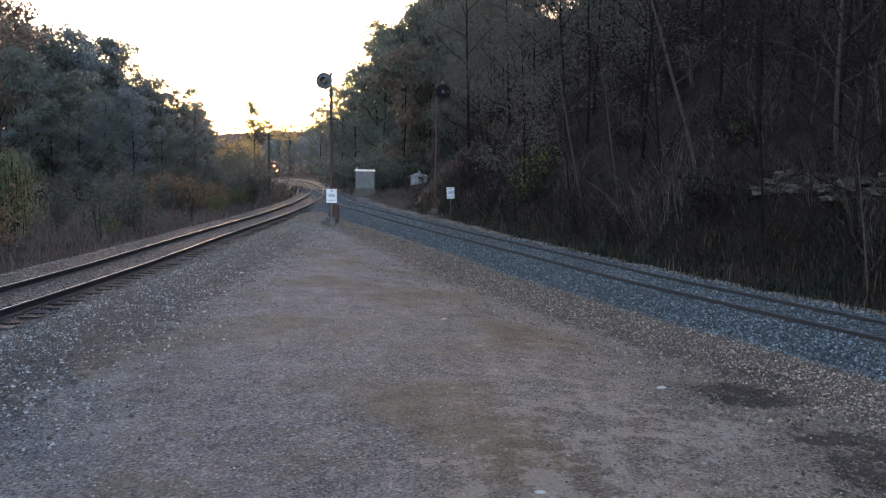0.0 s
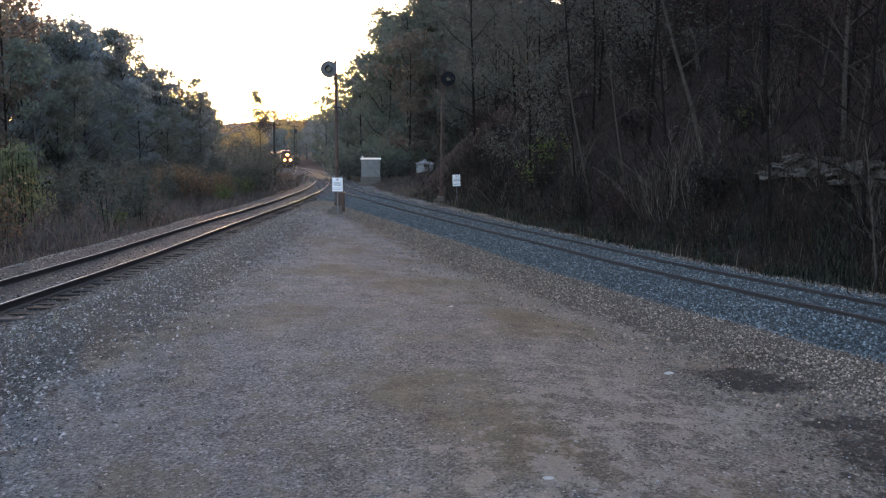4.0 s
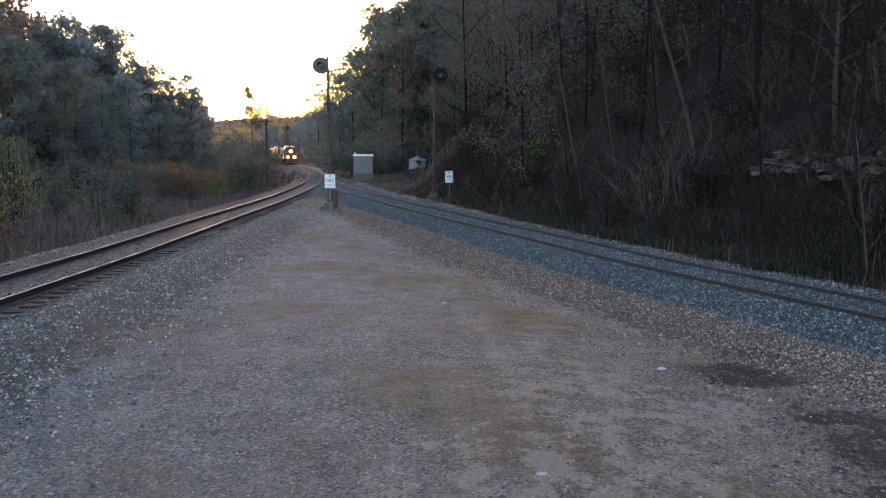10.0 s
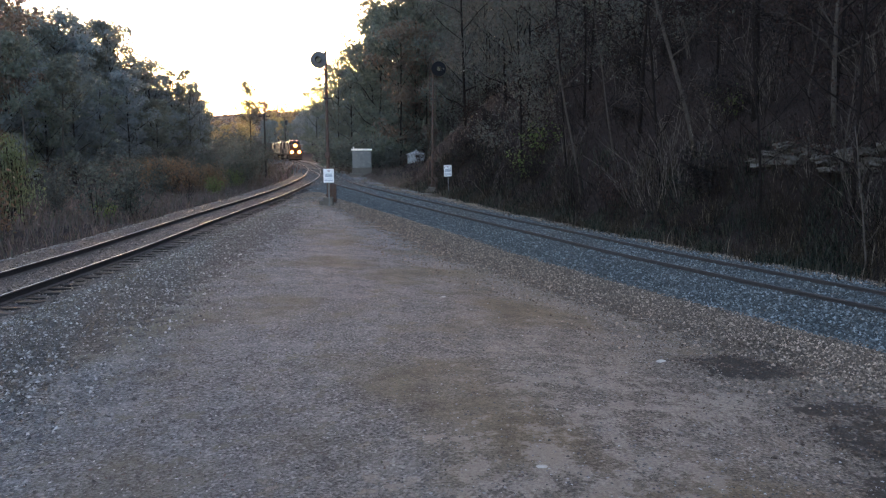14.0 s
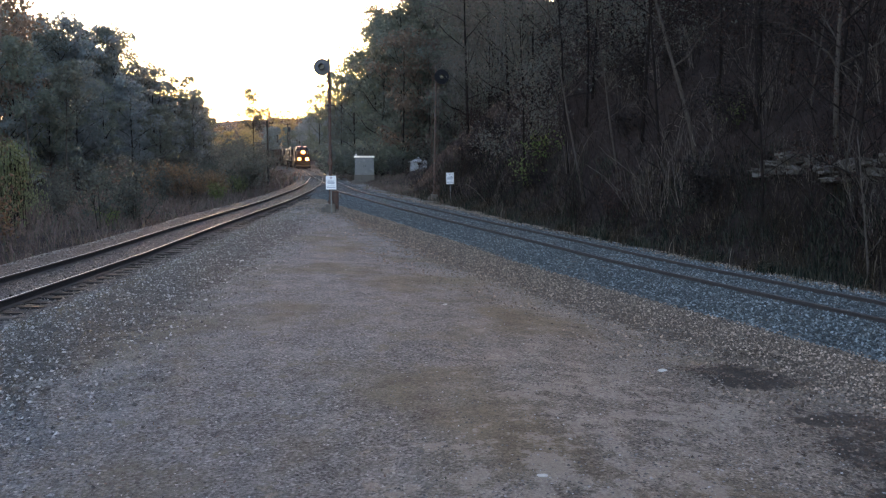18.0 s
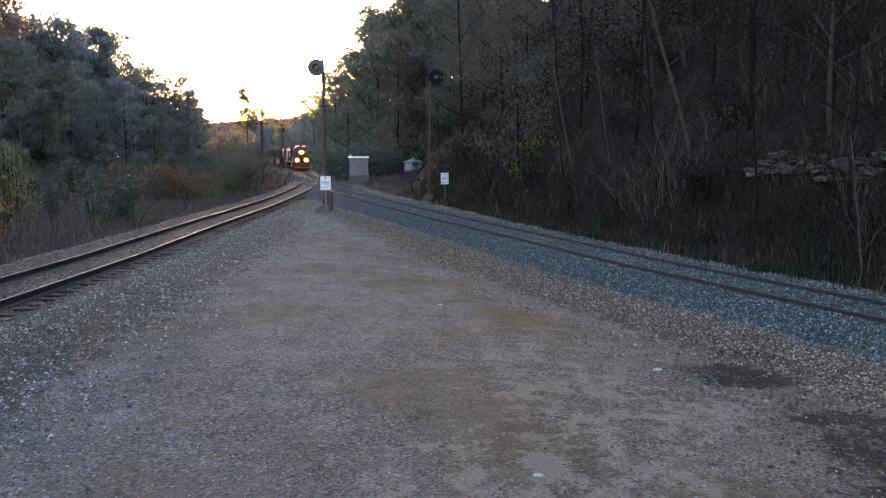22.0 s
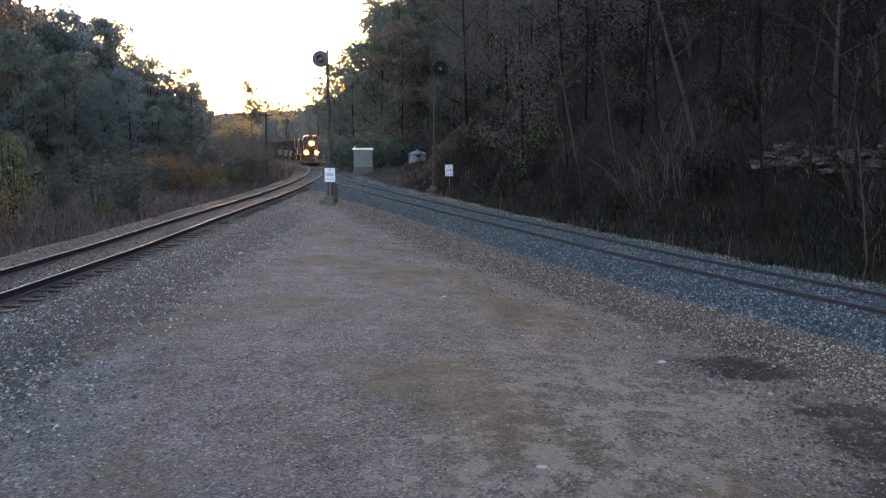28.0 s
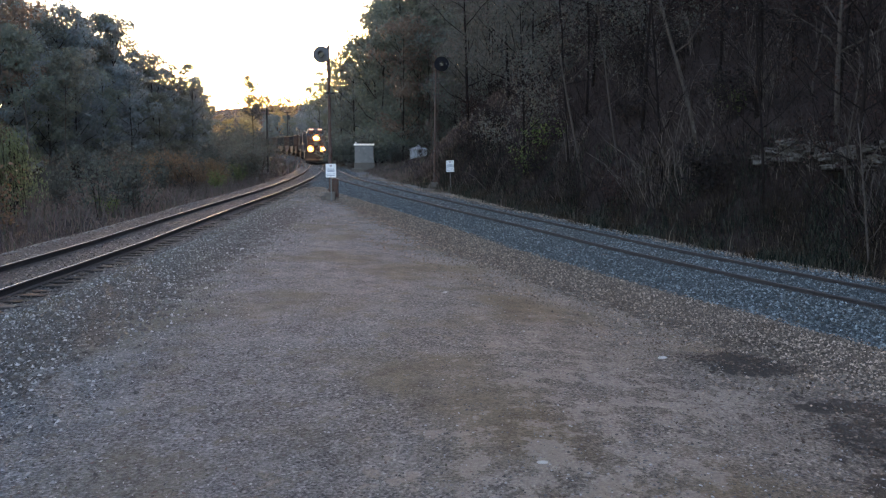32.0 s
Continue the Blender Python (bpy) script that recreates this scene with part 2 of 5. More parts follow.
# ---------------------------------------------------------------- ways and ground
def curve(points):
    """A smooth function through (y, x) points, by cubic pieces."""
    ys = np.array([p[0] for p in points], float)
    xs = np.array([p[1] for p in points], float)
    m = np.gradient(xs, ys)

    def at(y):
        y = np.asarray(y, float)
        i = np.clip(np.searchsorted(ys, y) - 1, 0, len(ys) - 2)
        h = ys[i + 1] - ys[i]
        u = (y - ys[i]) / h
        a = xs[i] + m[i] * (y - ys[i])
        b = xs[i + 1] + m[i + 1] * (y - ys[i + 1])
        v = np.clip(u, 0, 1)
        w = v * v * (3 - 2 * v)
        return np.where(u < 0, a, np.where(u > 1, b, (1 - w) * a + w * b))
    return at


main_x = curve([(-60, -9.6), (-20, -8.4), (0, -8.45), (15.5, -8.78), (20, -8.97), (25, -9.2), (32, -9.53), (40, -9.82), (48, -10.12), (56, -10.6), (68, -11.55), (76, -12.4), (85, -13.6), (94, -14.9),
                (102.6, -16.2), (110, -17.6), (131, -21.8), (151, -26.0), (172, -31.0), (187, -34.9), (202, -39.4), (218, -44.6), (231, -49.2), (260, -61.0), (300, -79.5), (340, -101.0), (380, -126.0)])
side_x = curve([(-60, 40.0), (-20, 22.0), (0, 14.1), (15, 8.4), (17, 7.63), (19, 6.87), (22, 5.74), (25, 4.75), (28, 3.75), (32, 2.33), (36, 0.85), (40, -0.6), (45, -2.43), (50, -4.04), (55, -5.61), (60, -7.04), (66, -8.4), (72, -9.62),
                (80, -11.25), (90, -13.35), (104, -16.3), (112, -18.0), (131, -21.8)])
# the siding climbs from below the lot up to the points
side_climb = curve([(-60, -0.55), (0, -0.52), (12, -0.5), (20, -0.45), (27, -0.37), (34, -0.25), (41, -0.09), (48, 0.06), (56, 0.19), (66, 0.32), (80, 0.46), (92, 0.585), (112, 0.795), (131, 0.995)])


def smooth(a, b, v):
    t = np.clip((v - a) / (b - a), 0, 1)
    return t * t * (3 - 2 * t)


def grade(y):
    return np.maximum(0, np.asarray(y, float) - 22) * 0.0105


def main_z(y):
    return grade(y) - 0.2 + 0.05 * smooth(40, 85, y)


def side_z(y):
    y = np.asarray(y, float)
    return np.where(y < 112, side_climb(np.minimum(y, 112)), grade(y) - 0.15)


def slant(f, y):
    return 1 / np.sqrt(1 + ((f(y + 0.5) - f(y - 0.5))) ** 2)


def rough_field(x, y, scale, seed):
    """Cheap smooth unevenness: a few crossed waves."""
    r = np.random.RandomState(seed)
    out = 0.0 * x
    for k in range(6):
        a = r.uniform(0, 6.283)
        w = (0.7 + 0.35 * k) / scale
        out = out + np.sin((x * np.cos(a) + y * np.sin(a)) * w * 6.283 + r.uniform(0, 6.283)) / (1 + 0.5 * k)
    return out / 3.2


def hill_toe(y):
    return 2.1 + 0.9 * smooth(34, 46, y) + 5.2 * smooth(56, 82, y) + 4.5 * smooth(58, 68, y) * (1 - smooth(88, 104, y)) + 5.0 * smooth(120, 190, y)


def ground_z(x, y):
    x, y = np.asarray(x, float), np.asarray(y, float)
    dm = (x - main_x(y)) * slant(main_x, y)
    ds = (x - np.where(y < 112, side_x(y), main_x(y))) * np.where(y < 112, slant(side_x, y), slant(main_x, y))
    lot = grade(y) + 0.035 * rough_field(x, y, 7.0, 3) + 0.015 * rough_field(x, y, 1.6, 4)
    # the lot falls away to the siding, and the foot of the bank lies as low
    near = 1 - smooth(22, 35, y)
    fall = near * np.clip((ds + 10.4) / 7.4, 0, 1) ** 1.25 + (1 - near) * smooth(-4.8, -2.7, ds)
    lot = lot * (1 - fall) + (side_z(y) - 0.11 + 0.03 * rough_field(x, y, 3.0, 18)) * fall
    # soil heaps beside the lot
    lot = lot + 0.07 * np.exp(-(((x - 2.85) / 0.35) ** 2 + ((y - 9.1) / 0.2) ** 2)) + 0.09 * np.exp(-(((x - 3.5) / 0.45) ** 2 + ((y - 9.5) / 0.25) ** 2)) + 0.10 * np.exp(-(((x - 4.35) / 0.7) ** 2 + ((y - 7.3) / 0.4) ** 2))
    heap = np.exp(-(((x - 3.4) / 1.4) ** 2 + ((y - 7.4) / 2.0) ** 2))
    lot = lot + heap * (0.05 * rough_field(x, y, 0.8, 15) + 0.03 * rough_field(x, y, 0.45, 16))
    lot = lot + 0.12 * np.exp(-(((x - 4.3) / 0.4) ** 2 + ((y - 10.9) / 0.3) ** 2))
    # bank of dirt under the cabinet and the hut
    lot = lot + (0.5 * np.exp(-(((x + 5.2) / 4.2) ** 2 + ((y - 82.0) / 6.0) ** 2)) + 1.25 * np.exp(-(((x + 2.0) / 2.6) ** 2 + ((y - 77.0) / 5.0) ** 2))) * smooth(2.4, 4.4, ds)
    # bed of each track
    lot = lot - 0.16 * np.exp(-(((dm - 1.75) / 0.5) ** 2)) * (1 - smooth(50, 80, y))
    km = 1 - smooth(1.0, 2.9, np.abs(dm))
    z = lot * (1 - km) + (main_z(y) - 0.15 + 0.03 * rough_field(x, y, 0.9, 14)) * km
    z = z - 0.055 * smooth(0.8, 0.98, dm) * (1 - smooth(1.5, 1.9, dm)) * (1 - smooth(60, 80, y))
    ks = 1 - smooth(1.9, 3.0, np.abs(ds))
    z = z * (1 - ks) + (side_z(y) - 0.09 + 0.012 * rough_field(x, y, 1.1, 17)) * ks
    # west side: down from the bed, a flat of weeds, then a wooded rise
    w = smooth(1.55, 3.6, -dm)
    west = grade(y) * 0.6 - 0.95 + 0.25 * rough_field(x, y, 9.0, 8) + 13.0 * smooth(26, 110, -dm) + 14 * smooth(110, 400, -dm)
    z = z * (1 - w) + west * w
    # east side: a ditch and a steep wooded bank
    e = np.maximum(0, ds - hill_toe(y))
    bank = 0.92 * e * smooth(-0.5, 3.0, e)
    bank = np.where(bank > 26, 26 + (bank - 26) * 0.35, bank)
    bank = np.minimum(bank, 42) * (1 - 0.75 * smooth(150, 330, y))
    z = z + (bank + 0.5 * rough_field(x, y, 6.0, 11) * smooth(0.5, 5, e) + 0.12 * rough_field(x, y, 1.3, 12) * smooth(0.2, 2, e)) * smooth(-0.1, 0.6, e)
    # far ridge that closes the valley
    far = smooth(330, 800, y)
    z = z + far * (27 + 5 * np.sin(x * 0.011 + 1.0) + 3 * np.sin(x * 0.031)) + 10 * smooth(900, 1600, y)
    return z


def spaced(stops):
    out = []
    for (a, b, step) in stops:
        out += list(np.arange(a, b, step))
    return np.array(out + [stops[-1][1]])


def mesh_from(name, verts, faces, mat, smooth_faces=False, mats=None, index=None):
    me = bpy.data.meshes.new(name)
    me.from_pydata(verts, [], faces)
    for m in (mats or [mat]):
        me.materials.append(m)
    if index is not None:
        me.polygons.foreach_set("material_index", index)
    if smooth_faces:
        me.polygons.foreach_set("use_smooth", [True] * len(me.polygons))
    me.update()
    return me


def ground_material():
    m, n, l, b = material("lot_and_bank_ground")
    co = n.new("ShaderNodeTexCoord").outputs["Object"]
    fine = node(n, "ShaderNodeTexVoronoi", Scale=36.0)
    grit = node(n, "ShaderNodeTexNoise", Scale=38.0, Detail=5.0, Roughness=0.7)
    mid = node(n, "ShaderNodeTexNoise", Scale=1.7, Detail=5.0, Roughness=0.65)
    broad = node(n, "ShaderNodeTexNoise", Scale=0.32, Detail=4.0, Roughness=0.6)
    ragged = node(n, "ShaderNodeTexNoise", Scale=3.6, Detail=7.0, Roughness=0.72)
    torn = n.new("ShaderNodeMapRange")
    torn.inputs["From Min"].default_value, torn.inputs["From Max"].default_value = 0.36, 0.66
    l.new(ragged.outputs["Fac"], torn.inputs["Value"])
    stretch = node(n, "ShaderNodeMapping", Scale=(0.85, 0.7, 1.0))
    l.new(co, stretch.inputs["Vector"])
    for t in (fine, grit):
        l.new(co, t.inputs["Vector"])
    for t in (broad, mid, ragged):      # patches lie along the way that wheels take
        l.new(stretch.outputs[0], t.inputs["Vector"])
    gravel = ramp(n, l, fine.outputs["Color"], [(0.1, (0.035, 0.035, 0.036)), (0.5, (0.15, 0.148, 0.148)), (0.8, (0.29, 0.286, 0.285)), (0.97, (0.6, 0.6, 0.6))])
    gravel = mix(n, l, 0.55, gravel, ramp(n, l, grit.outputs["Fac"], [(0.36, (0.035, 0.034, 0.034)), (0.5, (0.172, 0.168, 0.166)), (0.66, (0.47, 0.46, 0.45))]))
    # fines and dust trodden in: paler, and brown where soil shows
    dust = ramp(n, l, mid.outputs["Fac"], [(0.5, (0, 0, 0)), (0.7, (0.5, 0.5, 0.5))])
    c = mix(n, l, dust, gravel, mix(n, l, grit.outputs["Fac"], (0.13, 0.127, 0.124), (0.36, 0.35, 0.34)))
    brown = ramp(n, l, broad.outputs["Fac"], [(0.48, (0, 0, 0)), (0.58, (0.75, 0.75, 0.75))])
    c = mix(n, l, brown, c, mix(n, l, grit.outputs["Fac"], (0.06, 0.051, 0.036), (0.25, 0.215, 0.158)))

    # scuffed olive-brown tufts and bare dirt, a metre or less across
    worn = ramp(n, l, ragged.outputs["Fac"], [(0.54, (0, 0, 0)), (0.62, (0.75, 0.75, 0.75))])
    c = mix(n, l, worn, c, mix(n, l, grit.outputs["Fac"], (0.06, 0.055, 0.043), (0.19, 0.172, 0.14)))

    def zone(name):
        a = n.new("ShaderNodeAttribute")
        a.attribute_name = name
        return a.outputs["Fac"]

    def broken(name):
        """A zone with a ragged edge."""
        s = n.new("ShaderNodeMath")
        s.operation = "MULTIPLY_ADD"
        l.new(torn.outputs["Result"], s.inputs[0])
        s.inputs[1].default_value = 1.0
        l.new(zone(name), s.inputs[2])
        half = n.new("ShaderNodeMath")
        half.operation = "MULTIPLY"
        half.inputs[1].default_value = 0.5
        l.new(s.outputs[0], half.inputs[0])
        return ramp(n, l, half.outputs[0], [(0.5, (0, 0, 0)), (0.6, (1, 1, 1))])
    # damp and dry patches
    c = mix(n, l, 1.0, c, ramp(n, l, ragged.outputs["Fac"], [(0.32, (0.72, 0.72, 0.73)), (0.5, (1, 1, 1)), (0.68, (1.3, 1.29, 1.27))]), "MULTIPLY")
    c = mix(n, l, 1.0, c, ramp(n, l, mid.outputs["Fac"], [(0.34, (0.86, 0.86, 0.87)), (0.5, (1, 1, 1)), (0.66, (1.1, 1.1, 1.09))]), "MULTIPLY")
    c = mix(n, l, zone("cool"), c, mix(n, l, 1.0, c, (0.86, 0.925, 0.99), "MULTIPLY"))
    c = mix(n, l, zone("tan"), c, mix(n, l, 1.0, c, (1.21, 1.06, 0.93), "MULTIPLY"))
    c = mix(n, l, 0.55, c, mix(n, l, broken("clay"), c, mix(n, l, grit.outputs["Fac"], (0.24, 0.21, 0.185), (0.5, 0.45, 0.405))))
    c = mix(n, l, broken("soil"), c, mix(n, l, grit.outputs["Fac"], (0.03, 0.026, 0.024), (0.1, 0.087, 0.079)))
    c = mix(n, l, broken("gravel_brown"), c, mix(n, l, fine.outputs["Color"], (0.042, 0.033, 0.026), (0.19, 0.155, 0.128)))
    c = mix(n, l, broken("verge"), c, mix(n, l, grit.outputs["Fac"], (0.03, 0.029, 0.022), (0.12, 0.111, 0.09)))
    # Dark base below the coarse stones: shade in the gaps, painted.
    c = mix(n, l, broken("coarse"), c, mix(n, l, fine.outputs["Color"], (0.018, 0.018, 0.018), (0.13, 0.127, 0.124)))
    c = mix(n, l, broken("bed"), c, mix(n, l, fine.outputs["Color"], (0.03, 0.029, 0.029), (0.13, 0.123, 0.12)))
    # Blue bed toned down too, painting shade between the ballast stones.
    c = mix(n, l, broken("bed_blue"), c, mix(n, l, fine.outputs["Color"], (0.012, 0.016, 0.018), (0.09, 0.115, 0.125)))
    # Leaf litter, its brown darkened to hold the shade below the woods.
    c = mix(n, l, broken("litter"), c, mix(n, l, mid.outputs["Fac"], (0.013, 0.009, 0.0088), (0.046, 0.032, 0.0305)))
    l.new(c, b.inputs["Base Color"])
    b.inputs["Roughness"].default_value = 0.95
    b.inputs["Specular IOR Level"].default_value = 0.2
    u = node(n, "ShaderNodeBump", Strength=0.9, Distance=0.04)
    v = node(n, "ShaderNodeBump", Strength=0.9, Distance=0.04)
    l.new(fine.outputs["Distance"], u.inputs["Height"])
    l.new(grit.outputs["Fac"], v.inputs["Height"])
    l.new(u.outputs["Normal"], v.inputs["Normal"])
    l.new(v.outputs["Normal"], b.inputs["Normal"])
    return m


def build_ground():
    xs = spaced([(-1500, -400, 110), (-400, -120, 28), (-120, -40, 6), (-40, -16, 1.2), (-16, 16, 0.22), (16, 40, 0.8), (40, 120, 5), (120, 400, 28), (400, 1500, 110)])
    ys = spaced([(-300, -60, 40), (-60, -6, 3), (-6, 4, 0.8), (4, 30, 0.2), (30, 60, 0.5), (60, 130, 1.4), (130, 400, 6), (400, 1000, 30), (1000, 2600, 160)])
    gx, gy = np.meshgrid(xs, ys)
    gz = ground_z(gx, gy)
    nx, ny = len(xs), len(ys)
    i = np.arange(nx * ny).reshape(ny, nx)
    quads = np.stack([i[:-1, :-1], i[:-1, 1:], i[1:, 1:], i[1:, :-1]], -1).reshape(-1, 4)
    me = mesh_from("ground", np.stack([gx, gy, gz], -1).reshape(-1, 3).tolist(), quads.tolist(), ground_material(), True)
    x, y = gx.ravel(), gy.ravel()
    dm = (x - main_x(y)) * slant(main_x, y)
    ds = (x - np.where(y < 112, side_x(y), main_x(y))) * slant(side_x, y)
    # The spot at (-7, 38) paints shade under the lot's overhanging edge.
    soil = np.maximum.reduce([np.exp(-(((x - px) / sx) ** 2 + ((y - py) / sy) ** 2)) for px, py, sx, sy in ((3.4, 9.2, 1.0, 0.5), (3.95, 9.55, 0.8, 0.42), (4.15, 7.4, 1.2, 0.7), (3.9, 6.3, 0.9, 0.9), (3.45, 5.2, 0.8, 0.8), (4.2, 5.9, 1.0, 1.3), (-7.0, 38.0, 0.9, 3.0))])
    zones = {
        "soil": soil * (0.92 + 0.25 * smooth(3.0, 3.6, x)),
        "clay": 0.6 * np.exp(-(((x - 2.7) / 1.3) ** 2 + ((y - 7.6) / 1.1) ** 2)) + 0.5 * np.exp(-(((x - 1.0) / 2.0) ** 2 + ((y - 5.2) / 1.5) ** 2)) + 0.4 * np.exp(-(((x - 1.2) / 1.5) ** 2 + ((y - 9.0) / 4.0) ** 2)),
        "bed": 1 - smooth(1.5, 2.4, np.abs(dm)),
        "bed_blue": (1 - smooth(2.9, 3.7, -ds)) * (1 - smooth(1.4, 2.1, ds)),
        "tan": 0.9 * smooth(-2.5, 2.0, x) * (1 - smooth(40, 60, y)),
        "cool": 1 - smooth(-2.5, 1.8, x),
        "verge": smooth(1.5, 2.0, dm) * (1 - smooth(2.6, 3.4, dm)) * (1 - smooth(40, 60, y)),
        "coarse": smooth(2.3, 3.2, dm) * (1 - smooth(3.6, 5.6, dm)) * (1 - smooth(26, 40, y)),
        "gravel_brown": smooth(-6.9, -5.2, ds) * (1 - smooth(-3.4, -2.9, ds)) * 0.95,
        "litter": 1.6 * np.maximum.reduce([smooth(2.4, 3.6, -dm), smooth(0.0, 0.7, ds - hill_toe(y) + 0.2), smooth(2.6, 3.8, ds) * smooth(44, 50, y)]),
    }
    for k, v in zones.items():
        me.attributes.new(k, "FLOAT", "POINT").data.foreach_set("value", np.ascontiguousarray(v, dtype=np.float32))
    return tagged(new("ground", me), "trodden grey gravel lot with brown soil and wooded banks", "ground", kind="structure")


build_ground()


# ---------------------------------------------------------------- mesh helpers
def part(name, mesh, parent=None, label="", at=None):
    ob = new(name, mesh)
    if parent:
        ob.parent = parent
    if at is not None:
        ob.matrix_basis = at
    return tagged(ob, label)


def thing(name, label, category, at=None, group="", kind=""):
    ob = new(name)
    ob.empty_display_size = 0.3
    if at is not None:
        ob.matrix_basis = at
    return tagged(ob, label, category, group, kind)


class Shape:
    """Collects simple solids into one mesh."""

    def __init__(self):
        self.v, self.f, self.k = [], [], []

    def add(self, verts, faces, k=0):
        o = len(self.v)
        self.v += [tuple(p) for p in verts]
        self.f += [tuple(i + o for i in f) for f in faces]
        self.k += [k] * len(faces)
        return self

    def box(self, cx, cy, cz, sx, sy, sz, bevel=0.0, k=0, turn=None):
        bm = bmesh.new()
        bmesh.ops.create_cube(bm, size=1.0, matrix=Matrix.Diagonal((sx, sy, sz, 1)))
        if bevel:
            bmesh.ops.bevel(bm, geom=bm.edges[:], offset=bevel, segments=1, affect="EDGES")
        m = Matrix.Translation((cx, cy, cz)) @ (turn.to_4x4() if turn else Matrix())
        bm.verts.index_update()
        self.add([m @ v.co for v in bm.verts], [[v.index for v in f.verts] for f in bm.faces], k)
        bm.free()
        return self

    def tube(self, pts, radii, n=6, k=0, cap=True):
        pts = [Vector(p) for p in pts]
        rings = []
        ref = Vector((0.31, 0.94, 0.13))
        for i, p in enumerate(pts):
            d = (pts[min(i + 1, len(pts) - 1)] - pts[max(i - 1, 0)]).normalized()
            a = d.cross(ref if abs(d.dot(ref)) < 0.95 else Vector((1, 0, 0))).normalized()
            b = d.cross(a)
            r = radii[i] if hasattr(radii, "__len__") else radii
            rings.append([p + (a * math.cos(q) + b * math.sin(q)) * r for q in (6.28318 * j / n for j in range(n))])
        verts = [q for ring in rings for q in ring]
        faces = [(i * n + j, i * n + (j + 1) % n, (i + 1) * n + (j + 1) % n, (i + 1) * n + j) for i in range(len(pts) - 1) for j in range(n)]
        if cap:
            faces += [tuple(range(n - 1, -1, -1)), tuple(range((len(pts) - 1) * n, len(pts) * n))]
        return self.add(verts, faces, k)

    def prism(self, outline, x0, x1, k=0):
        """An outline in (y, z), drawn out along x."""
        n = len(outline)
        v = [(x0, y, z) for y, z in outline] + [(x1, y, z) for y, z in outline]
        f = [(j, (j + 1) % n, n + (j + 1) % n, n + j) for j in range(n)] + [tuple(range(n - 1, -1, -1)), tuple(range(n, 2 * n))]
        return self.add(v, f, k)

    def taper(self, z0, rate):
        """Draws the sides in above z0."""
        self.v = [(x * (1 - rate * max(0, z - z0)), y, z) for x, y, z in self.v]
        return self

    def mesh(self, name, *mats, smooth_faces=False):
        return mesh_from(name, self.v, self.f, None, smooth_faces, list(mats), self.k)


# ---------------------------------------------------------------- railway
def rail_mesh(name, fx, fz, offset, y0, y1, head, worn):
    """A flat-bottomed rail swept along the line, offset metres to its east."""
    prof = [(-0.013, 0.0), (0.013, 0.0), (0.035, -0.004), (0.036, -0.03), (0.012, -0.05), (0.011, -0.13), (0.07, -0.155), (0.07, -0.17), (-0.07, -0.17), (-0.07, -0.155), (-0.011, -0.13), (-0.012, -0.05), (-0.036, -0.03), (-0.035, -0.004)]
    ys = np.arange(y0, y1 + 0.01, 1.0)
    n = len(prof)
    v, f, k = [], [], []
    for i, y in enumerate(ys):
        d = float(fx(y + 0.5) - fx(y - 0.5))
        c = 1 / math.sqrt(1 + d * d)
        for a, h in prof:
            q = offset + a
            v.append((float(fx(y)) + q * c, y - q * d * c, float(fz(y)) + h))
        if i:
            for j in range(n):
                f.append(((i - 1) * n + j, (i - 1) * n + (j + 1) % n, i * n + (j + 1) % n, i * n + j))
                k.append(1 if j else 2 if y > worn else 0)
    return mesh_from(name, v, f, None, False, [head, M_RUST, M_POLISH], k)


def tie_mesh(seed):
    r = random.Random(seed)
    s = Shape().box(0, 0, 0, 2.76, 0.23, 0.18, 0.012)
    s.v = [(x + r.uniform(-0.012, 0.012), y + r.uniform(-0.01, 0.01), z + r.uniform(-0.008, 0.008)) for x, y, z in s.v]
    return s.mesh("sleeper", M_TIE)


TIES = [tie_mesh(i) for i in range(5)]


def build_track(name, label, fx, fz, y0, y1, head, tie_from, tie_to, lift=0.0, sunk=0.0):
    track = thing(name, label, "railway track")
    for side in (-0.752, 0.752):
        part("rail", rail_mesh("rail", fx, lambda y: fz(y) + lift, side, y0, y1, head, 56), track)
    r = random.Random(5)
    y = tie_from
    while y < tie_to:
        d = float(fx(y + 0.5) - fx(y - 0.5))
        c = 1 / math.sqrt(1 + d * d)
        part("sleeper", r.choice(TIES), track, "", pose(float(fx(y)) + r.uniform(-0.05, 0.05), y, float(fz(y)) - 0.255 - sunk + r.uniform(-0.01, 0.006), 0, 0, -math.degrees(math.atan(d)) + r.uniform(-1, 1)))
        y += (0.53 + r.uniform(-0.03, 0.03)) * c
    return track


build_track("main_track", "railway track with polished rails curving away on dark sleepers", main_x, main_z, -50, 372, M_POLISH, 6.0, 100.0)
build_track("side_track", "dull-railed siding on blue-grey ballast joining the main track", side_x, side_z, -50, 111, M_DULL_HEAD, 5.0, 108.0, 0.003, 0.0)


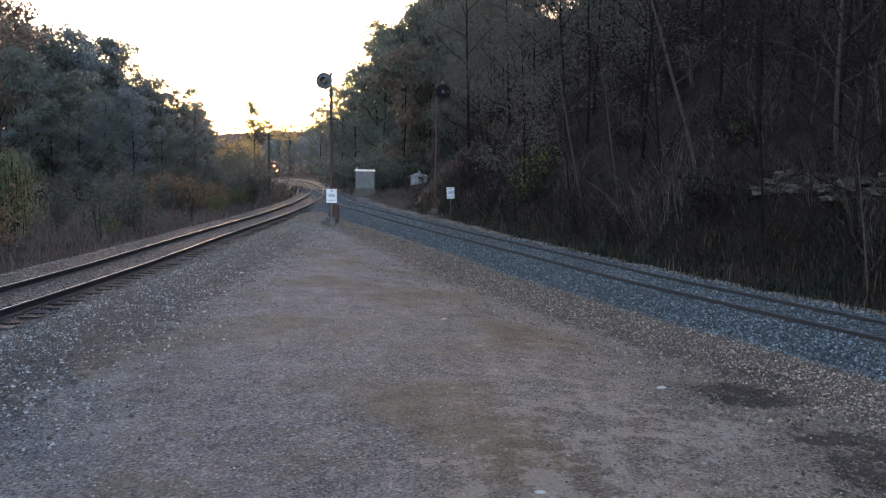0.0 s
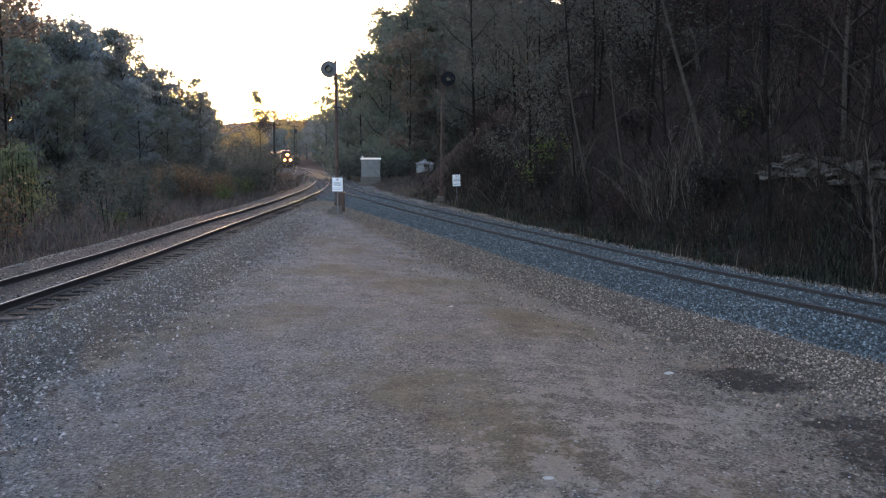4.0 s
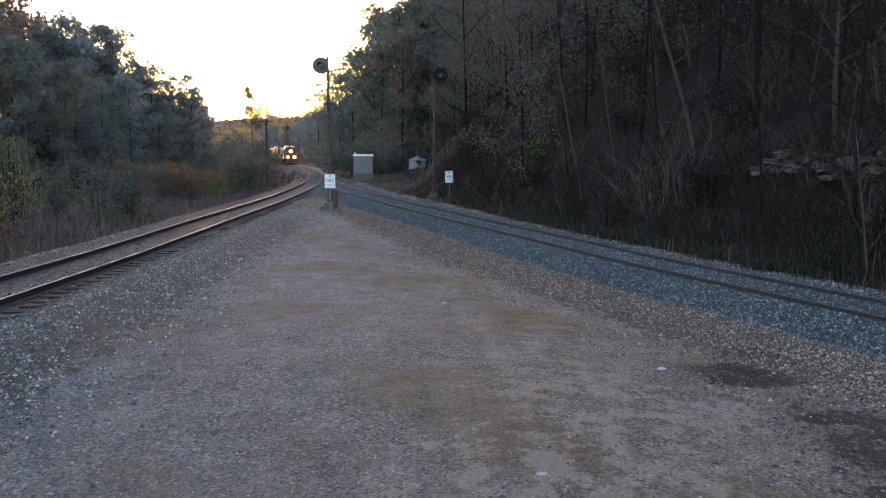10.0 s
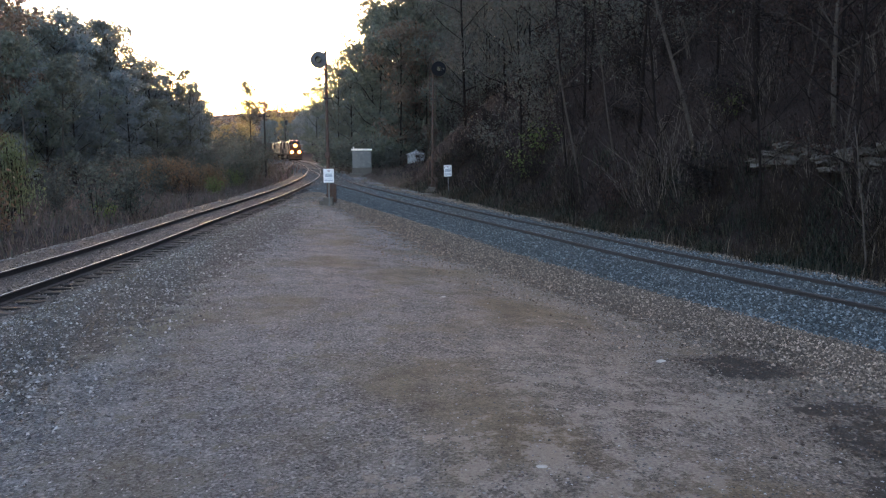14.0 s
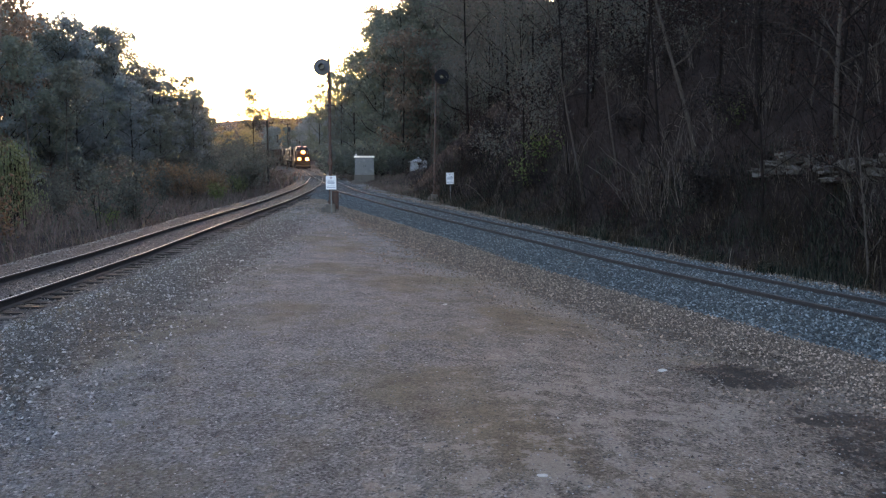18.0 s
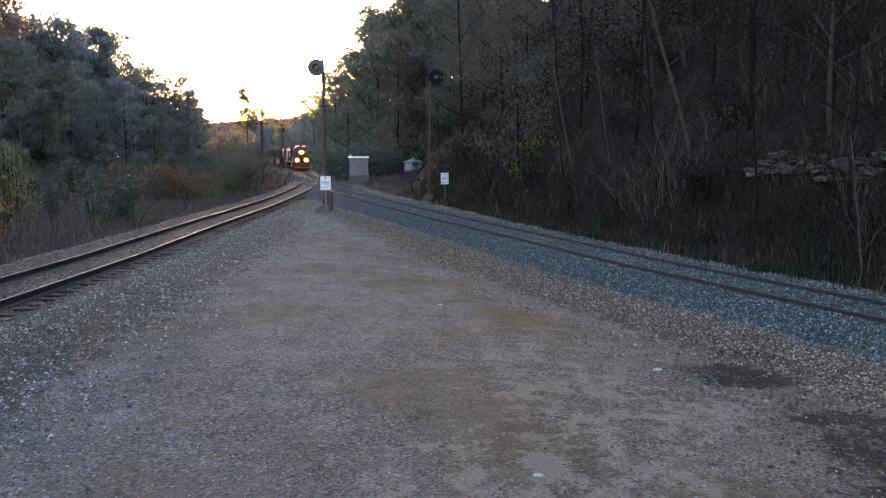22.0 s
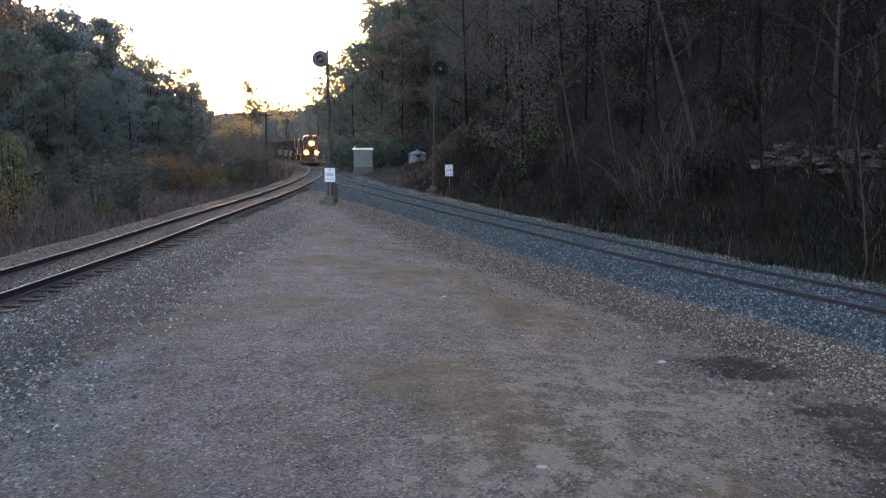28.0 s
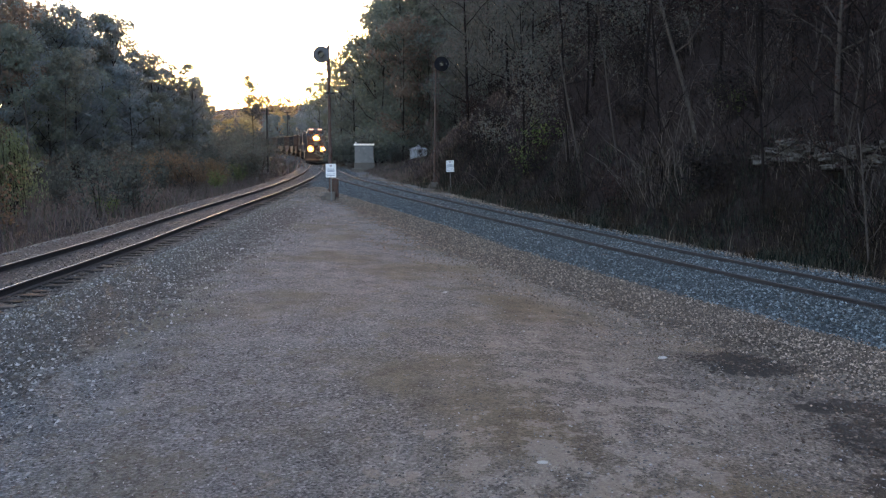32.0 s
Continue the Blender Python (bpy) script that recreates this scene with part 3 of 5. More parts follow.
# ---------------------------------------------------------------- loose stone
def stones(name, label, pts, lo, hi, mat, seed, flat=0.7):
    """Broken stones lying on the ground: lumpy eight-faced pieces in one mesh."""
    r = np.random.RandomState(seed)
    n = len(pts)
    base = np.array([(1, 0, 0), (0, 1, 0), (-1, 0, 0), (0, -1, 0), (0, 0, 1), (0, 0, -1)], float)
    tri = np.array([(0, 1, 4), (1, 2, 4), (2, 3, 4), (3, 0, 4), (1, 0, 5), (0, 3, 5)])
    size = (lo + (hi - lo) * r.rand(n) ** 2.2)[:, None, None] * 0.5
    shape = base[None] * r.uniform(0.6, 1.25, (n, 6, 1)) + r.uniform(-0.35, 0.35, (n, 6, 3))
    shape[:, :, 2] *= flat
    a = r.uniform(0, 6.283, n)
    ca, sa = np.cos(a)[:, None], np.sin(a)[:, None]
    v = np.stack([shape[:, :, 0] * ca - shape[:, :, 1] * sa, shape[:, :, 0] * sa + shape[:, :, 1] * ca, shape[:, :, 2]], -1) * size
    v += np.asarray(pts)[:, None, :] + np.array([0, 0, 1.0]) * size * 0.4
    f = (tri[None] + (np.arange(n) * 6)[:, None, None]).reshape(-1, 3)
    me = mesh_from(name, v.reshape(-1, 3).tolist(), f.tolist(), mat)
    return tagged(new(name, me), label, "gravel", kind="stuff")


def on_ground(x, y):
    return np.stack([x, y, ground_z(x, y)], -1)


def beside(fx, n, y0, y1, d0, d1, seed, power=1.6):
    """Random spots along a line, denser towards y0, d0 to d1 metres to its east."""
    r = np.random.RandomState(seed)
    y = y0 + (y1 - y0) * r.rand(n) ** power
    d = d0 + (d1 - d0) * r.rand(n)
    return fx(y) + d / slant(fx, y), y


def thin_out(x, y, keep):
    return x[keep], y[keep]


x, y = beside(side_x, 66000, 9.5, 60, -3.3, 1.9, 21, 1.45)
rail_gap = (np.abs(np.abs((x - side_x(y)) * slant(side_x, y)) - 0.752) > 0.1)
stones("ballast", "blue-grey crushed stone ballast round the siding rails", on_ground(x[rail_gap], y[rail_gap]), 0.036, 0.074, M_BLUE_STONE, 1, 0.85)
x, y = beside(side_x, 5000, 60, 108, -2.2, 2.0, 22, 1.0)
stones("ballast", "blue-grey crushed stone ballast by the points", on_ground(x, y), 0.06, 0.11, M_BLUE_STONE, 2)
x, y = beside(side_x, 84000, 8.0, 52, -7.6, -3.1, 23, 1.5)
fray = (x - side_x(y)) * slant(side_x, y) + 0.55 * rough_field(x, y, 2.4, 66)
heap_gap = np.minimum(((x - 3.1) / 1.3) ** 2 + ((y - 9.25) / 0.55) ** 2, ((x - 4.1) / 1.1) ** 2 + ((y - 6.8) / 1.2) ** 2)
keep = np.random.RandomState(9).rand(len(x)) < (0.08 + 0.92 * smooth(-6.6, -4.7, fray)) * (0.12 + 0.88 * smooth(0.6, 1.3, heap_gap))
stones("gravel", "brown broken stone shouldering the ballast", on_ground(*thin_out(x, y, keep)), 0.024, 0.056, M_BROWN_STONE, 3, 0.85)
x, y = beside(side_x, 6000, 12, 56, 1.5, 2.2, 29, 1.4)
stones("gravel", "pale brown stone ridge along the siding's far shoulder", on_ground(x, y), 0.03, 0.08, M_BROWN_STONE, 9)
x, y = beside(main_x, 13000, 9.0, 70, -2.0, 2.2, 24, 1.7)
rail_gap = (np.abs(np.abs((x - main_x(y)) * slant(main_x, y)) - 0.752) > 0.1)
stones("ballast", "grey-brown ballast between the polished rails", on_ground(x[rail_gap], y[rail_gap]), 0.035, 0.08, M_BED_STONE, 4)
x, y = beside(main_x, 44000, 5.0, 42, 1.6, 6.2, 25, 1.9)
keep = np.random.RandomState(8).rand(len(x)) < (1 - smooth(3.4, 6.2, (x - main_x(y)) * slant(main_x, y))) * (0.3 + 0.7 * smooth(2.0, 2.8, (x - main_x(y)) * slant(main_x, y))) * smooth(-0.95, -0.3, rough_field(x, y, 1.7, 63))
stones("gravel", "coarse loose grey stone at the lot's edge", on_ground(*thin_out(x, y, keep)), 0.018, 0.052, M_GREY_STONE, 5, 0.85)
r = np.random.RandomState(26)
y = 4.2 + 26 * r.rand(32000) ** 1.9
x = r.uniform(-0.62, 0.6, 32000) * (y + 1.5)
stones("gravel", "fine grey chippings trodden into the lot", on_ground(x, y), 0.008, 0.03, M_GREY_STONE, 6, 0.5)
x, y = r.uniform(1.9, 5.5, 700), r.uniform(5.0, 11.0, 700)
stones("gravel", "pale stones strewn over dark soil heaps", on_ground(x, y), 0.012, 0.04, M_BROWN_STONE, 7)


# clods turned up at the heaps
M_SOIL = grainy("damp_soil", (0.05, 0.038, 0.032), (0.17, 0.132, 0.113), 50, 8, 0.95, bump=0.5, spec=0.08, per="island")
r = np.random.RandomState(27)
cx = np.concatenate([2.75 + r.rand(900) * 1.5, 3.9 + r.normal(size=1500) * 0.55, 4.2 + r.normal(size=300) * 0.3])
cy = np.concatenate([9.15 + r.normal(size=900) * 0.22 + 0.25 * (cx[:900] - 3.0), 6.7 + r.normal(size=1500) * 0.6, 10.8 + r.normal(size=300) * 0.2])
stones("soil_clods", "dark damp clods turned up beside the gravel", on_ground(cx, cy), 0.01, 0.05, M_SOIL, 28, 0.5)


def leaf_litter():
    """Dead leaves and bits of bark lying flat on the lot."""
    r = np.random.RandomState(61)
    n = 3600
    y = 4.2 + 30 * r.rand(n) ** 1.6
    x = r.uniform(-0.6, 0.6, n) * (y + 1.0)
    keep = (rough_field(x, y, 4.5, 62) + 0.5 * r.rand(n) > 0.1) & ((x - main_x(y)) > 2.4) & ((side_x(y) - x) > 2.6)
    p = on_ground(x[keep], y[keep]) + np.array([0, 0, 0.012])
    n = len(p)
    a = r.uniform(0, 6.283, n)
    s = r.uniform(0.006, 0.017, n)[:, None]
    u = np.stack([np.cos(a), np.sin(a), r.uniform(-0.2, 0.3, n)], -1) * s * 1.5
    w = np.stack([-np.sin(a), np.cos(a), r.uniform(-0.3, 0.3, n)], -1) * s * 0.7
    v = np.stack([p - u, p + w, p + u, p - w], 1)
    me = mesh_from("leaf_litter", v.reshape(-1, 3).tolist(), np.arange(n * 4).reshape(n, 4).tolist(), M_WEED)
    tagged(new("leaf_litter", me), "dead brown leaves and bark scraps scattered over gravel", "leaf litter", kind="stuff")


leaf_litter()


def loose_stone(px, py, sx, sy, sz, turn, seed):
    r = random.Random(seed)
    bm = bmesh.new()
    bmesh.ops.create_icosphere(bm, subdivisions=2, radius=0.5)
    for v in bm.verts:
        v.co *= r.uniform(0.82, 1.1)
        v.co = Vector((v.co.x * sx, v.co.y * sy, v.co.z * sz))
    me = bpy.data.meshes.new("stone")
    bm.to_mesh(me)
    bm.free()
    me.materials.append(M_PALE_STONE)
    ob = new("stone", me)
    ob.matrix_basis = pose(px, py, float(ground_z(px, py)) + sz * 0.2, 0, 0, turn)
    tagged(ob, "pale flat stone lying on the gravel lot", "stone", "pale stones on the lot")


M_PALE_STONE = grainy("pale_stone", (0.36, 0.355, 0.345), (0.56, 0.55, 0.54), 30, 6, 0.9, bump=0.4)
for i, (px, py, s) in enumerate(LOOSE):
    loose_stone(px, py, s * 1.5, s, s * 0.4, 20 * i, i)


# ---------------------------------------------------------------- signals and signs
def disc(s, cx, cy, cz, r, depth, n=28, k=0):
    """A round plate facing -y."""
    v = [(cx + r * math.cos(6.28318 * j / n), cy, cz + r * math.sin(6.28318 * j / n)) for j in range(n)]
    w = [(a, b + depth, c) for a, b, c in v]
    return s.add(v + w, [tuple(range(n)), tuple(range(2 * n - 1, n - 1, -1))] + [(j, n + j, n + (j + 1) % n, (j + 1) % n) for j in range(n)], k)


def signal(name, label, at, height, head_z, head_dx, radius, ladder, facing, plate):
    sig = thing(name, label, "railway signal", at)
    part("base", Shape().box(0, 0, 0.1, 0.42, 0.42, 0.5, 0.03).box(-0.3, -0.05, 0.06, 0.2, 0.24, 0.3, 0.03).mesh("base", M_CONCRETE), sig, "rough concrete footing block")
    mast = part("mast", Shape().tube([(0, 0, 0.35), (0, 0, 1.5), (0, 0, height * 0.55), (0, 0, height)], [0.082, 0.078, 0.066, 0.05], 12).tube([(0, 0, 0.4), (0, 0, 0.5)], 0.14, 12).tube([(0, 0, height * 0.33), (0, 0, height * 0.33 + 0.12)], 0.08, 12).mesh("mast", M_MAST), sig)
    part("finial", Shape().tube([(0, 0, height), (0, 0, height + 0.05), (0, 0, height + 0.1), (0, 0, height + 0.2)], [0.055, 0.08, 0.05, 0.012], 10).mesh("finial", M_BLACK), mast)
    s = Shape()
    disc(s, 0, 0, 0, radius, 0.012)
    head = part("head_plate", s.mesh("head_plate", plate), sig, "round weathered background disc", pose(head_dx, -0.12, head_z, 0, 0, facing))
    part("hood", Shape().tube([(0, -0.3, 0.0), (0, 0, 0.0)], [0.13, 0.12], 14, cap=False).mesh("hood", M_BLACK), head)
    s = Shape()
    disc(s, 0, -0.02, 0, 0.105, 0.01, 16)
    part("lens", s.mesh("lens", M_LENS), head)
    part("lamp_case", Shape().box(0, 0.2, 0, 0.3, 0.36, 0.34, 0.04).tube([(0, 0.2, 0.17), (0, 0.2, 0.24)], 0.08, 10).mesh("lamp_case", M_BLACK), head)
    part("bracket", Shape().box(head_dx / 2, 0.0, head_z - 0.02, abs(head_dx) + 0.12, 0.05, 0.07, 0.008).tube([(0, 0, head_z - 0.35), (head_dx, 0.05, head_z - 0.1)], 0.018, 6).mesh("bracket", M_BLACK), sig)
    part("step_bracket", Shape().box(0.02, 0, height * 0.71, 0.42, 0.07, 0.05, 0.008).tube([(0.2, 0, height * 0.71), (0.27, 0, height * 0.69), (0.29, 0, height * 0.66)], 0.015, 6).box(-0.05, 0, height * 0.71, 0.12, 0.16, 0.1, 0.01).mesh("step_bracket", M_BLACK), sig)
    part("pedestal_box", Shape().box(0.18, 0.12, 0.5, 0.3, 0.28, 0.75, 0.02).box(0.18, 0.12, 0.9, 0.34, 0.32, 0.05, 0.01).mesh("pedestal_box", M_MAST), sig, "rusty cable box at the mast's foot")
    part("junction_box", Shape().box(0.0, -0.12, height * 0.335, 0.2, 0.12, 0.26, 0.015).mesh("junction_box", M_MAST), sig)
    if ladder:
        lad = part("ladder", Shape().tube([(-0.2, 0.35, 0.2), (-0.2, 0.12, height * 0.92)], 0.016, 6).tube([(0.2, 0.35, 0.2), (0.2, 0.12, height * 0.92)], 0.016, 6).mesh("ladder", M_MAST), sig)
        rung = Shape().tube([(-0.2, 0, 0), (0.2, 0, 0)], 0.012, 6).mesh("rung", M_MAST)
        z = 0.5
        while z < height * 0.9:
            part("rung", rung, lad, "", pose(0, 0.35 - 0.23 * (z - 0.2) / (height * 0.92 - 0.2), z))
            z += 0.3
    return sig


def sign(at, post_h, w, h, label):
    s = thing("warning_sign", label, "sign", at, "white trackside notices")
    part("post", Shape().box(0, 0.0, post_h / 2 - 0.15, 0.06, 0.035, post_h + 0.3, 0.006).mesh("post", M_POST), s)
    panel = part("panel", Shape().box(0, -0.03, post_h - h / 2, w, 0.006, h, 0.002).mesh("panel", M_SIGN), s)
    y = -0.037
    top = post_h
    for q, ww, hh in ((0.12, 0.26, 0.07), (0.2, 0.2, 0.05)):
        part("heading_bar", Shape().box(0, y, top - q * h, ww * w, 0.003, hh * h).mesh("heading_bar", M_SIGN_RED), panel)
    for i, (q, ww) in enumerate(((0.38, 0.62), (0.47, 0.7), (0.56, 0.66))):
        part("text_bar", Shape().box(0, y, top - q * h, ww * w, 0.003, 0.055 * h).mesh("text_bar", M_SIGN_INK), panel)
    part("lower_bar", Shape().box(0, y, top - 0.85 * h, 0.84 * w, 0.003, 0.045 * h).box(0, y, top - 0.74 * h, 0.8 * w, 0.003, 0.03 * h).mesh("lower_bar", M_SIGN_INK), panel)
    bolt = Shape().tube([(0, -0.045, 0), (0, -0.03, 0)], 0.012, 6).mesh("bolt", M_POST)
    for q in (0.07, 0.93):
        part("bolt", bolt, panel, "", pose(0, 0, top - q * h))
    return s


def gz(x, y):
    return float(ground_z(x, y))


signal("signal", "tall rusty searchlight signal mast with a round grey disc", pose(-5.0, 35.5, gz(-5.0, 35.5), 0, 0, 2), 6.55, 6.28, -0.29, 0.37, False, 0, M_GREY_DISC)
sign(pose(-4.85, 34.6, gz(-4.85, 34.6), 0, 0, 4), 1.62, 0.445, 0.585, "white notice on a metal post before the signal mast")
signal("signal", "rusty signal mast with ladder and dark disc before the wooded bank", pose(-0.6, 50.0, gz(-0.6, 50.0) + 0.02, 0, 0.8, 6), 8.05, 7.55, 0.34, 0.45, True, 0, M_DISC_DARK)
sign(pose(0.42, 47.4, gz(0.42, 47.4), 0, -2.5, 5), 1.74, 0.46, 0.67, "white notice on a leaning post beside the siding")


# ---------------------------------------------------------------- trackside buildings
def relay_cabinet(at):
    c = thing("relay_cabinet", "dull aluminium equipment cabinet on a concrete footing", "cabinet", at)
    part("footing", Shape().box(0, 0, -0.2, 2.0, 1.7, 1.3, 0.04).box(0, -1.0, -0.45, 2.5, 0.6, 0.7, 0.05).mesh("footing", M_CONCRETE), c, "stained concrete footing")
    body = part("body", Shape().box(0, 0, 1.24, 1.86, 1.5, 1.74, 0.02).mesh("body", M_ALU), c)
    part("roof", Shape().prism([(-0.84, 2.12), (-0.84, 2.2), (0, 2.3), (0.84, 2.2), (0.84, 2.12)], -1.0, 1.0).mesh("roof", M_ALU_ROOF), c, "metal roof cap brightened for reflected sky")
    for x in (-0.46, 0.46):
        door = part("door", Shape().box(x, -0.765, 1.26, 0.86, 0.03, 1.5, 0.008).mesh("door", M_ALU), body)
        part("vent", Shape().box(x, -0.79, 0.78, 0.5, 0.02, 0.3).box(x, -0.805, 0.86, 0.5, 0.02, 0.02).box(x, -0.805, 0.78, 0.5, 0.02, 0.02).box(x, -0.805, 0.7, 0.5, 0.02, 0.02).mesh("vent", M_ALU), door, "louvred vent")
        part("handle", Shape().box(x * 0.25, -0.8, 1.3, 0.03, 0.04, 0.16, 0.006).mesh("handle", M_BLACK), door)
    part("vent_pipe", Shape().tube([(-0.8, -0.5, 2.1), (-0.8, -0.5, 2.42), (-0.8, -0.5, 2.47)], [0.07, 0.07, 0.11], 10).mesh("vent_pipe", M_ALU_ROOF), c)
    return c


def phone_hut(at):
    h = thing("trackside_hut", "small whitewashed concrete hut with a pyramid roof", "hut", at)
    s = Shape()
    for a in (-1, 1):
        s.box(a * 0.78, 0, 0.95, 0.12, 1.68, 1.9, 0.02)
    s.box(0, 0.78, 0.95, 1.44, 0.12, 1.9, 0.02).box(-0.5, -0.78, 0.95, 0.44, 0.12, 1.9, 0.02).box(0.5, -0.78, 0.95, 0.44, 0.12, 1.9, 0.02).box(0, -0.78, 1.8, 0.56, 0.12, 0.2, 0.02)
    part("wall", s.mesh("wall", M_WHITE_WALL), h)
    part("door", Shape().box(0, -0.76, 0.85, 0.54, 0.05, 1.7, 0.01).mesh("door", M_WHITE_WALL), h)
    s = Shape().box(0, 0, 1.93, 1.96, 1.96, 0.08, 0.02)
    e = 0.97
    s.add([(-e, -e, 1.96), (e, -e, 1.96), (e, e, 1.96), (-e, e, 1.96), (0, 0, 2.3)], [(0, 1, 4), (1, 2, 4), (2, 3, 4), (3, 0, 4)])
    part("roof", s.mesh("roof", M_ROOF), h, "shallow pyramid roof")
    part("finial", Shape().tube([(0, 0, 2.25), (0, 0, 2.36), (0, 0, 2.42)], [0.09, 0.12, 0.05], 10).mesh("finial", M_WHITE_WALL), h)
    part("window", Shape().box(0.12, -0.82, 1.74, 0.4, 0.05, 0.16, 0.01).mesh("window", M_STEEL), h, "dark shuttered opening")
    return h


relay_cabinet(pose(-7.9, 80.0, gz(-7.9, 80.0) + 0.3, 0, 0, 6))
phone_hut(pose(-2.6, 82.0, gz(-2.6, 82.0) - 0.6, 0, 0, 4))


def utility_pole(at, h, label, arm=1.4, box=False):
    p = thing("utility_pole", label, "pole", at, "poles along the line")
    part("pole", Shape().tube([(0, 0, -0.4), (0, 0, h * 0.5), (0, 0, h)], [0.15, 0.13, 0.1], 10).mesh("pole", M_POLE), p)
    part("crossarm", Shape().box(0, -0.12, h - 0.35, arm, 0.09, 0.11, 0.01).mesh("crossarm", M_POLE), p)
    knob = Shape().tube([(0, 0, 0), (0, 0, 0.06), (0, 0, 0.14)], [0.02, 0.045, 0.03], 8).mesh("insulator", M_GLASS)
    for q in (-0.45, -0.2, 0.2, 0.45):
        part("insulator", knob, p, "", pose(q * arm, -0.12, h - 0.3))
    if box:
        part("transformer", Shape().tube([(0.35, -0.1, h - 2.6), (0.35, -0.1, h - 1.2)], 0.45, 12).mesh("transformer", M_BLACK), p)
    return p


utility_pole(pose(-21.8, 100.0, gz(-21.8, 100), 0, 0, 20), 7.9, "weathered wooden utility pole among trackside bushes")
utility_pole(pose(-50.5, 262.0, gz(-50.5, 262), 0, 0, 20), 13.0, "distant wooden utility pole with a dark transformer", 2.2, True)


# ---------------------------------------------------------------- plants
def leaf_mesh(name, pts, size, mat, seed, droop=0.0, slim=0.55, small=False, out=None):
    """Leaves as bent four-cornered blades at the points given."""
    r = np.random.RandomState(seed)
    n = len(pts)
    u = r.normal(size=(n, 3))
    u[:, 2] -= droop * 2.0
    u /= np.linalg.norm(u, axis=1)[:, None]
    if out is not None:     # leaves lie over the clump, facing out of it
        u = np.cross(u, out + r.normal(size=(n, 3)) * 0.35)
        u /= np.linalg.norm(u, axis=1)[:, None]
    w = np.cross(u, r.normal(size=(n, 3)) if out is None else out + r.normal(size=(n, 3)) * 0.35)
    w /= np.linalg.norm(w, axis=1)[:, None]
    nn = np.cross(u, w)
    s = (size * r.uniform(0.55, 1.35, n))[:, None]
    pts = np.asarray(pts)
    v = np.stack([pts - u * s * 0.5, pts + w * s * slim * 0.5 + nn * s * 0.12, pts + u * s * 0.5, pts - w * s * slim * 0.5 + nn * s * 0.12], 1)
    if small:       # far off, a leaf is a single three-cornered scrap
        v = np.stack([v[:, 0], v[:, 1] + (v[:, 1] - pts) * 0.3, v[:, 2] - (v[:, 1] - pts) * 0.5], 1)
    f = np.arange(n * v.shape[1]).reshape(n, -1)
    return mesh_from(name, v.reshape(-1, 3).tolist(), f.tolist(), mat)


def grow(seed, h, spread, base, limbs, twigs=3, lean=0.0, thick=0.013, rise=0.55):
    """A trunk with limbs and twigs; gives the wood and the points where leaves sit."""
    r = random.Random(seed)
    wood, tips = Shape(), []
    k = 9
    wob = [Vector((r.gauss(0, 0.012) * h, r.gauss(0, 0.012) * h, 0)) for _ in range(k)]
    trunk, off = [], Vector()
    for i in range(k):
        q = i / (k - 1)
        off = off + wob[i] * 0.6
        trunk.append(Vector((lean * h * q, 0, q * h)) + off * q)
    trunk[0].z = -0.5
    wood.tube(trunk, [h * thick * (1 - 0.9 * (i / (k - 1)) ** 0.8) + 0.012 for i in range(k)], 7)
    for j in range(limbs):
        q = base + (0.97 - base) * (j + r.random()) / limbs
        i = min(int(q * (k - 1)), k - 2)
        p = trunk[i].lerp(trunk[i + 1], q * (k - 1) - i)
        a = j * 2.4 + r.uniform(-0.5, 0.5)
        top = (q - base) / (1 - base)
        ln = spread * (0.35 + 0.75 * math.sin(3.1416 * min(1, 0.18 + 0.8 * top)) ** 0.8) * r.uniform(0.7, 1.15)
        d = Vector((math.cos(a), math.sin(a), rise + 0.7 * top)).normalized()
        pts = [p]
        for s in range(4):
            d = (d + Vector((r.gauss(0, 0.16), r.gauss(0, 0.16), r.gauss(0.04, 0.12)))).normalized()
            pts.append(pts[-1] + d * ln / 4)
        r0 = h * thick * 0.42 * (1 - 0.6 * q)
        wood.tube(pts, [r0 * (1 - 0.2 * s) + 0.006 for s in range(5)], 4, cap=False)
        tips += [pts[2], pts[3], pts[3], pts[4], pts[4]]
        for _ in range(twigs):
            s = r.choice((1, 2, 3, 3))
            b = pts[s].lerp(pts[s + 1], r.random())
            e = (d + Vector((r.gauss(0, 0.7), r.gauss(0, 0.7), r.gauss(0.1, 0.45)))).normalized()
            m = b + e * ln * 0.16
            t = m + (e + Vector((r.gauss(0, 0.3), r.gauss(0, 0.3), 0.1))) * ln * 0.16
            wood.tube([b, m, t], [r0 * 0.3 + 0.004, r0 * 0.22 + 0.003, 0.004], 3, cap=False)
            tips += [m, t, t]
    return wood, tips


def leaf_points(tips, n, sigma, seed, flat=0.75):
    r = np.random.RandomState(seed)
    t = np.array([tuple(p) for p in tips])
    sig = sigma * r.uniform(0.45, 1.2, len(t))
    i = r.randint(0, len(t), n)
    g = r.normal(size=(n, 3)) * sig[i][:, None]
    g[:, 2] *= flat
    return t[i] + g


def clumps(tips, n, radius, seed):
    """Points and outward directions over rounded clumps set at the limbs' ends."""
    r = np.random.RandomState(seed)
    t = np.array([tuple(p) for p in tips])
    t = t[r.permutation(len(t))[:max(24, len(t) // 2)]]
    rad = radius * r.uniform(0.55, 1.15, len(t))
    i = r.randint(0, len(t), n)
    d = r.normal(size=(n, 3))
    d /= np.linalg.norm(d, axis=1)[:, None]
    d[:, 2] = np.abs(d[:, 2]) - 0.35
    q = rad[i] * r.uniform(0.7, 1.12, n)
    return t[i] + d * q[:, None], d


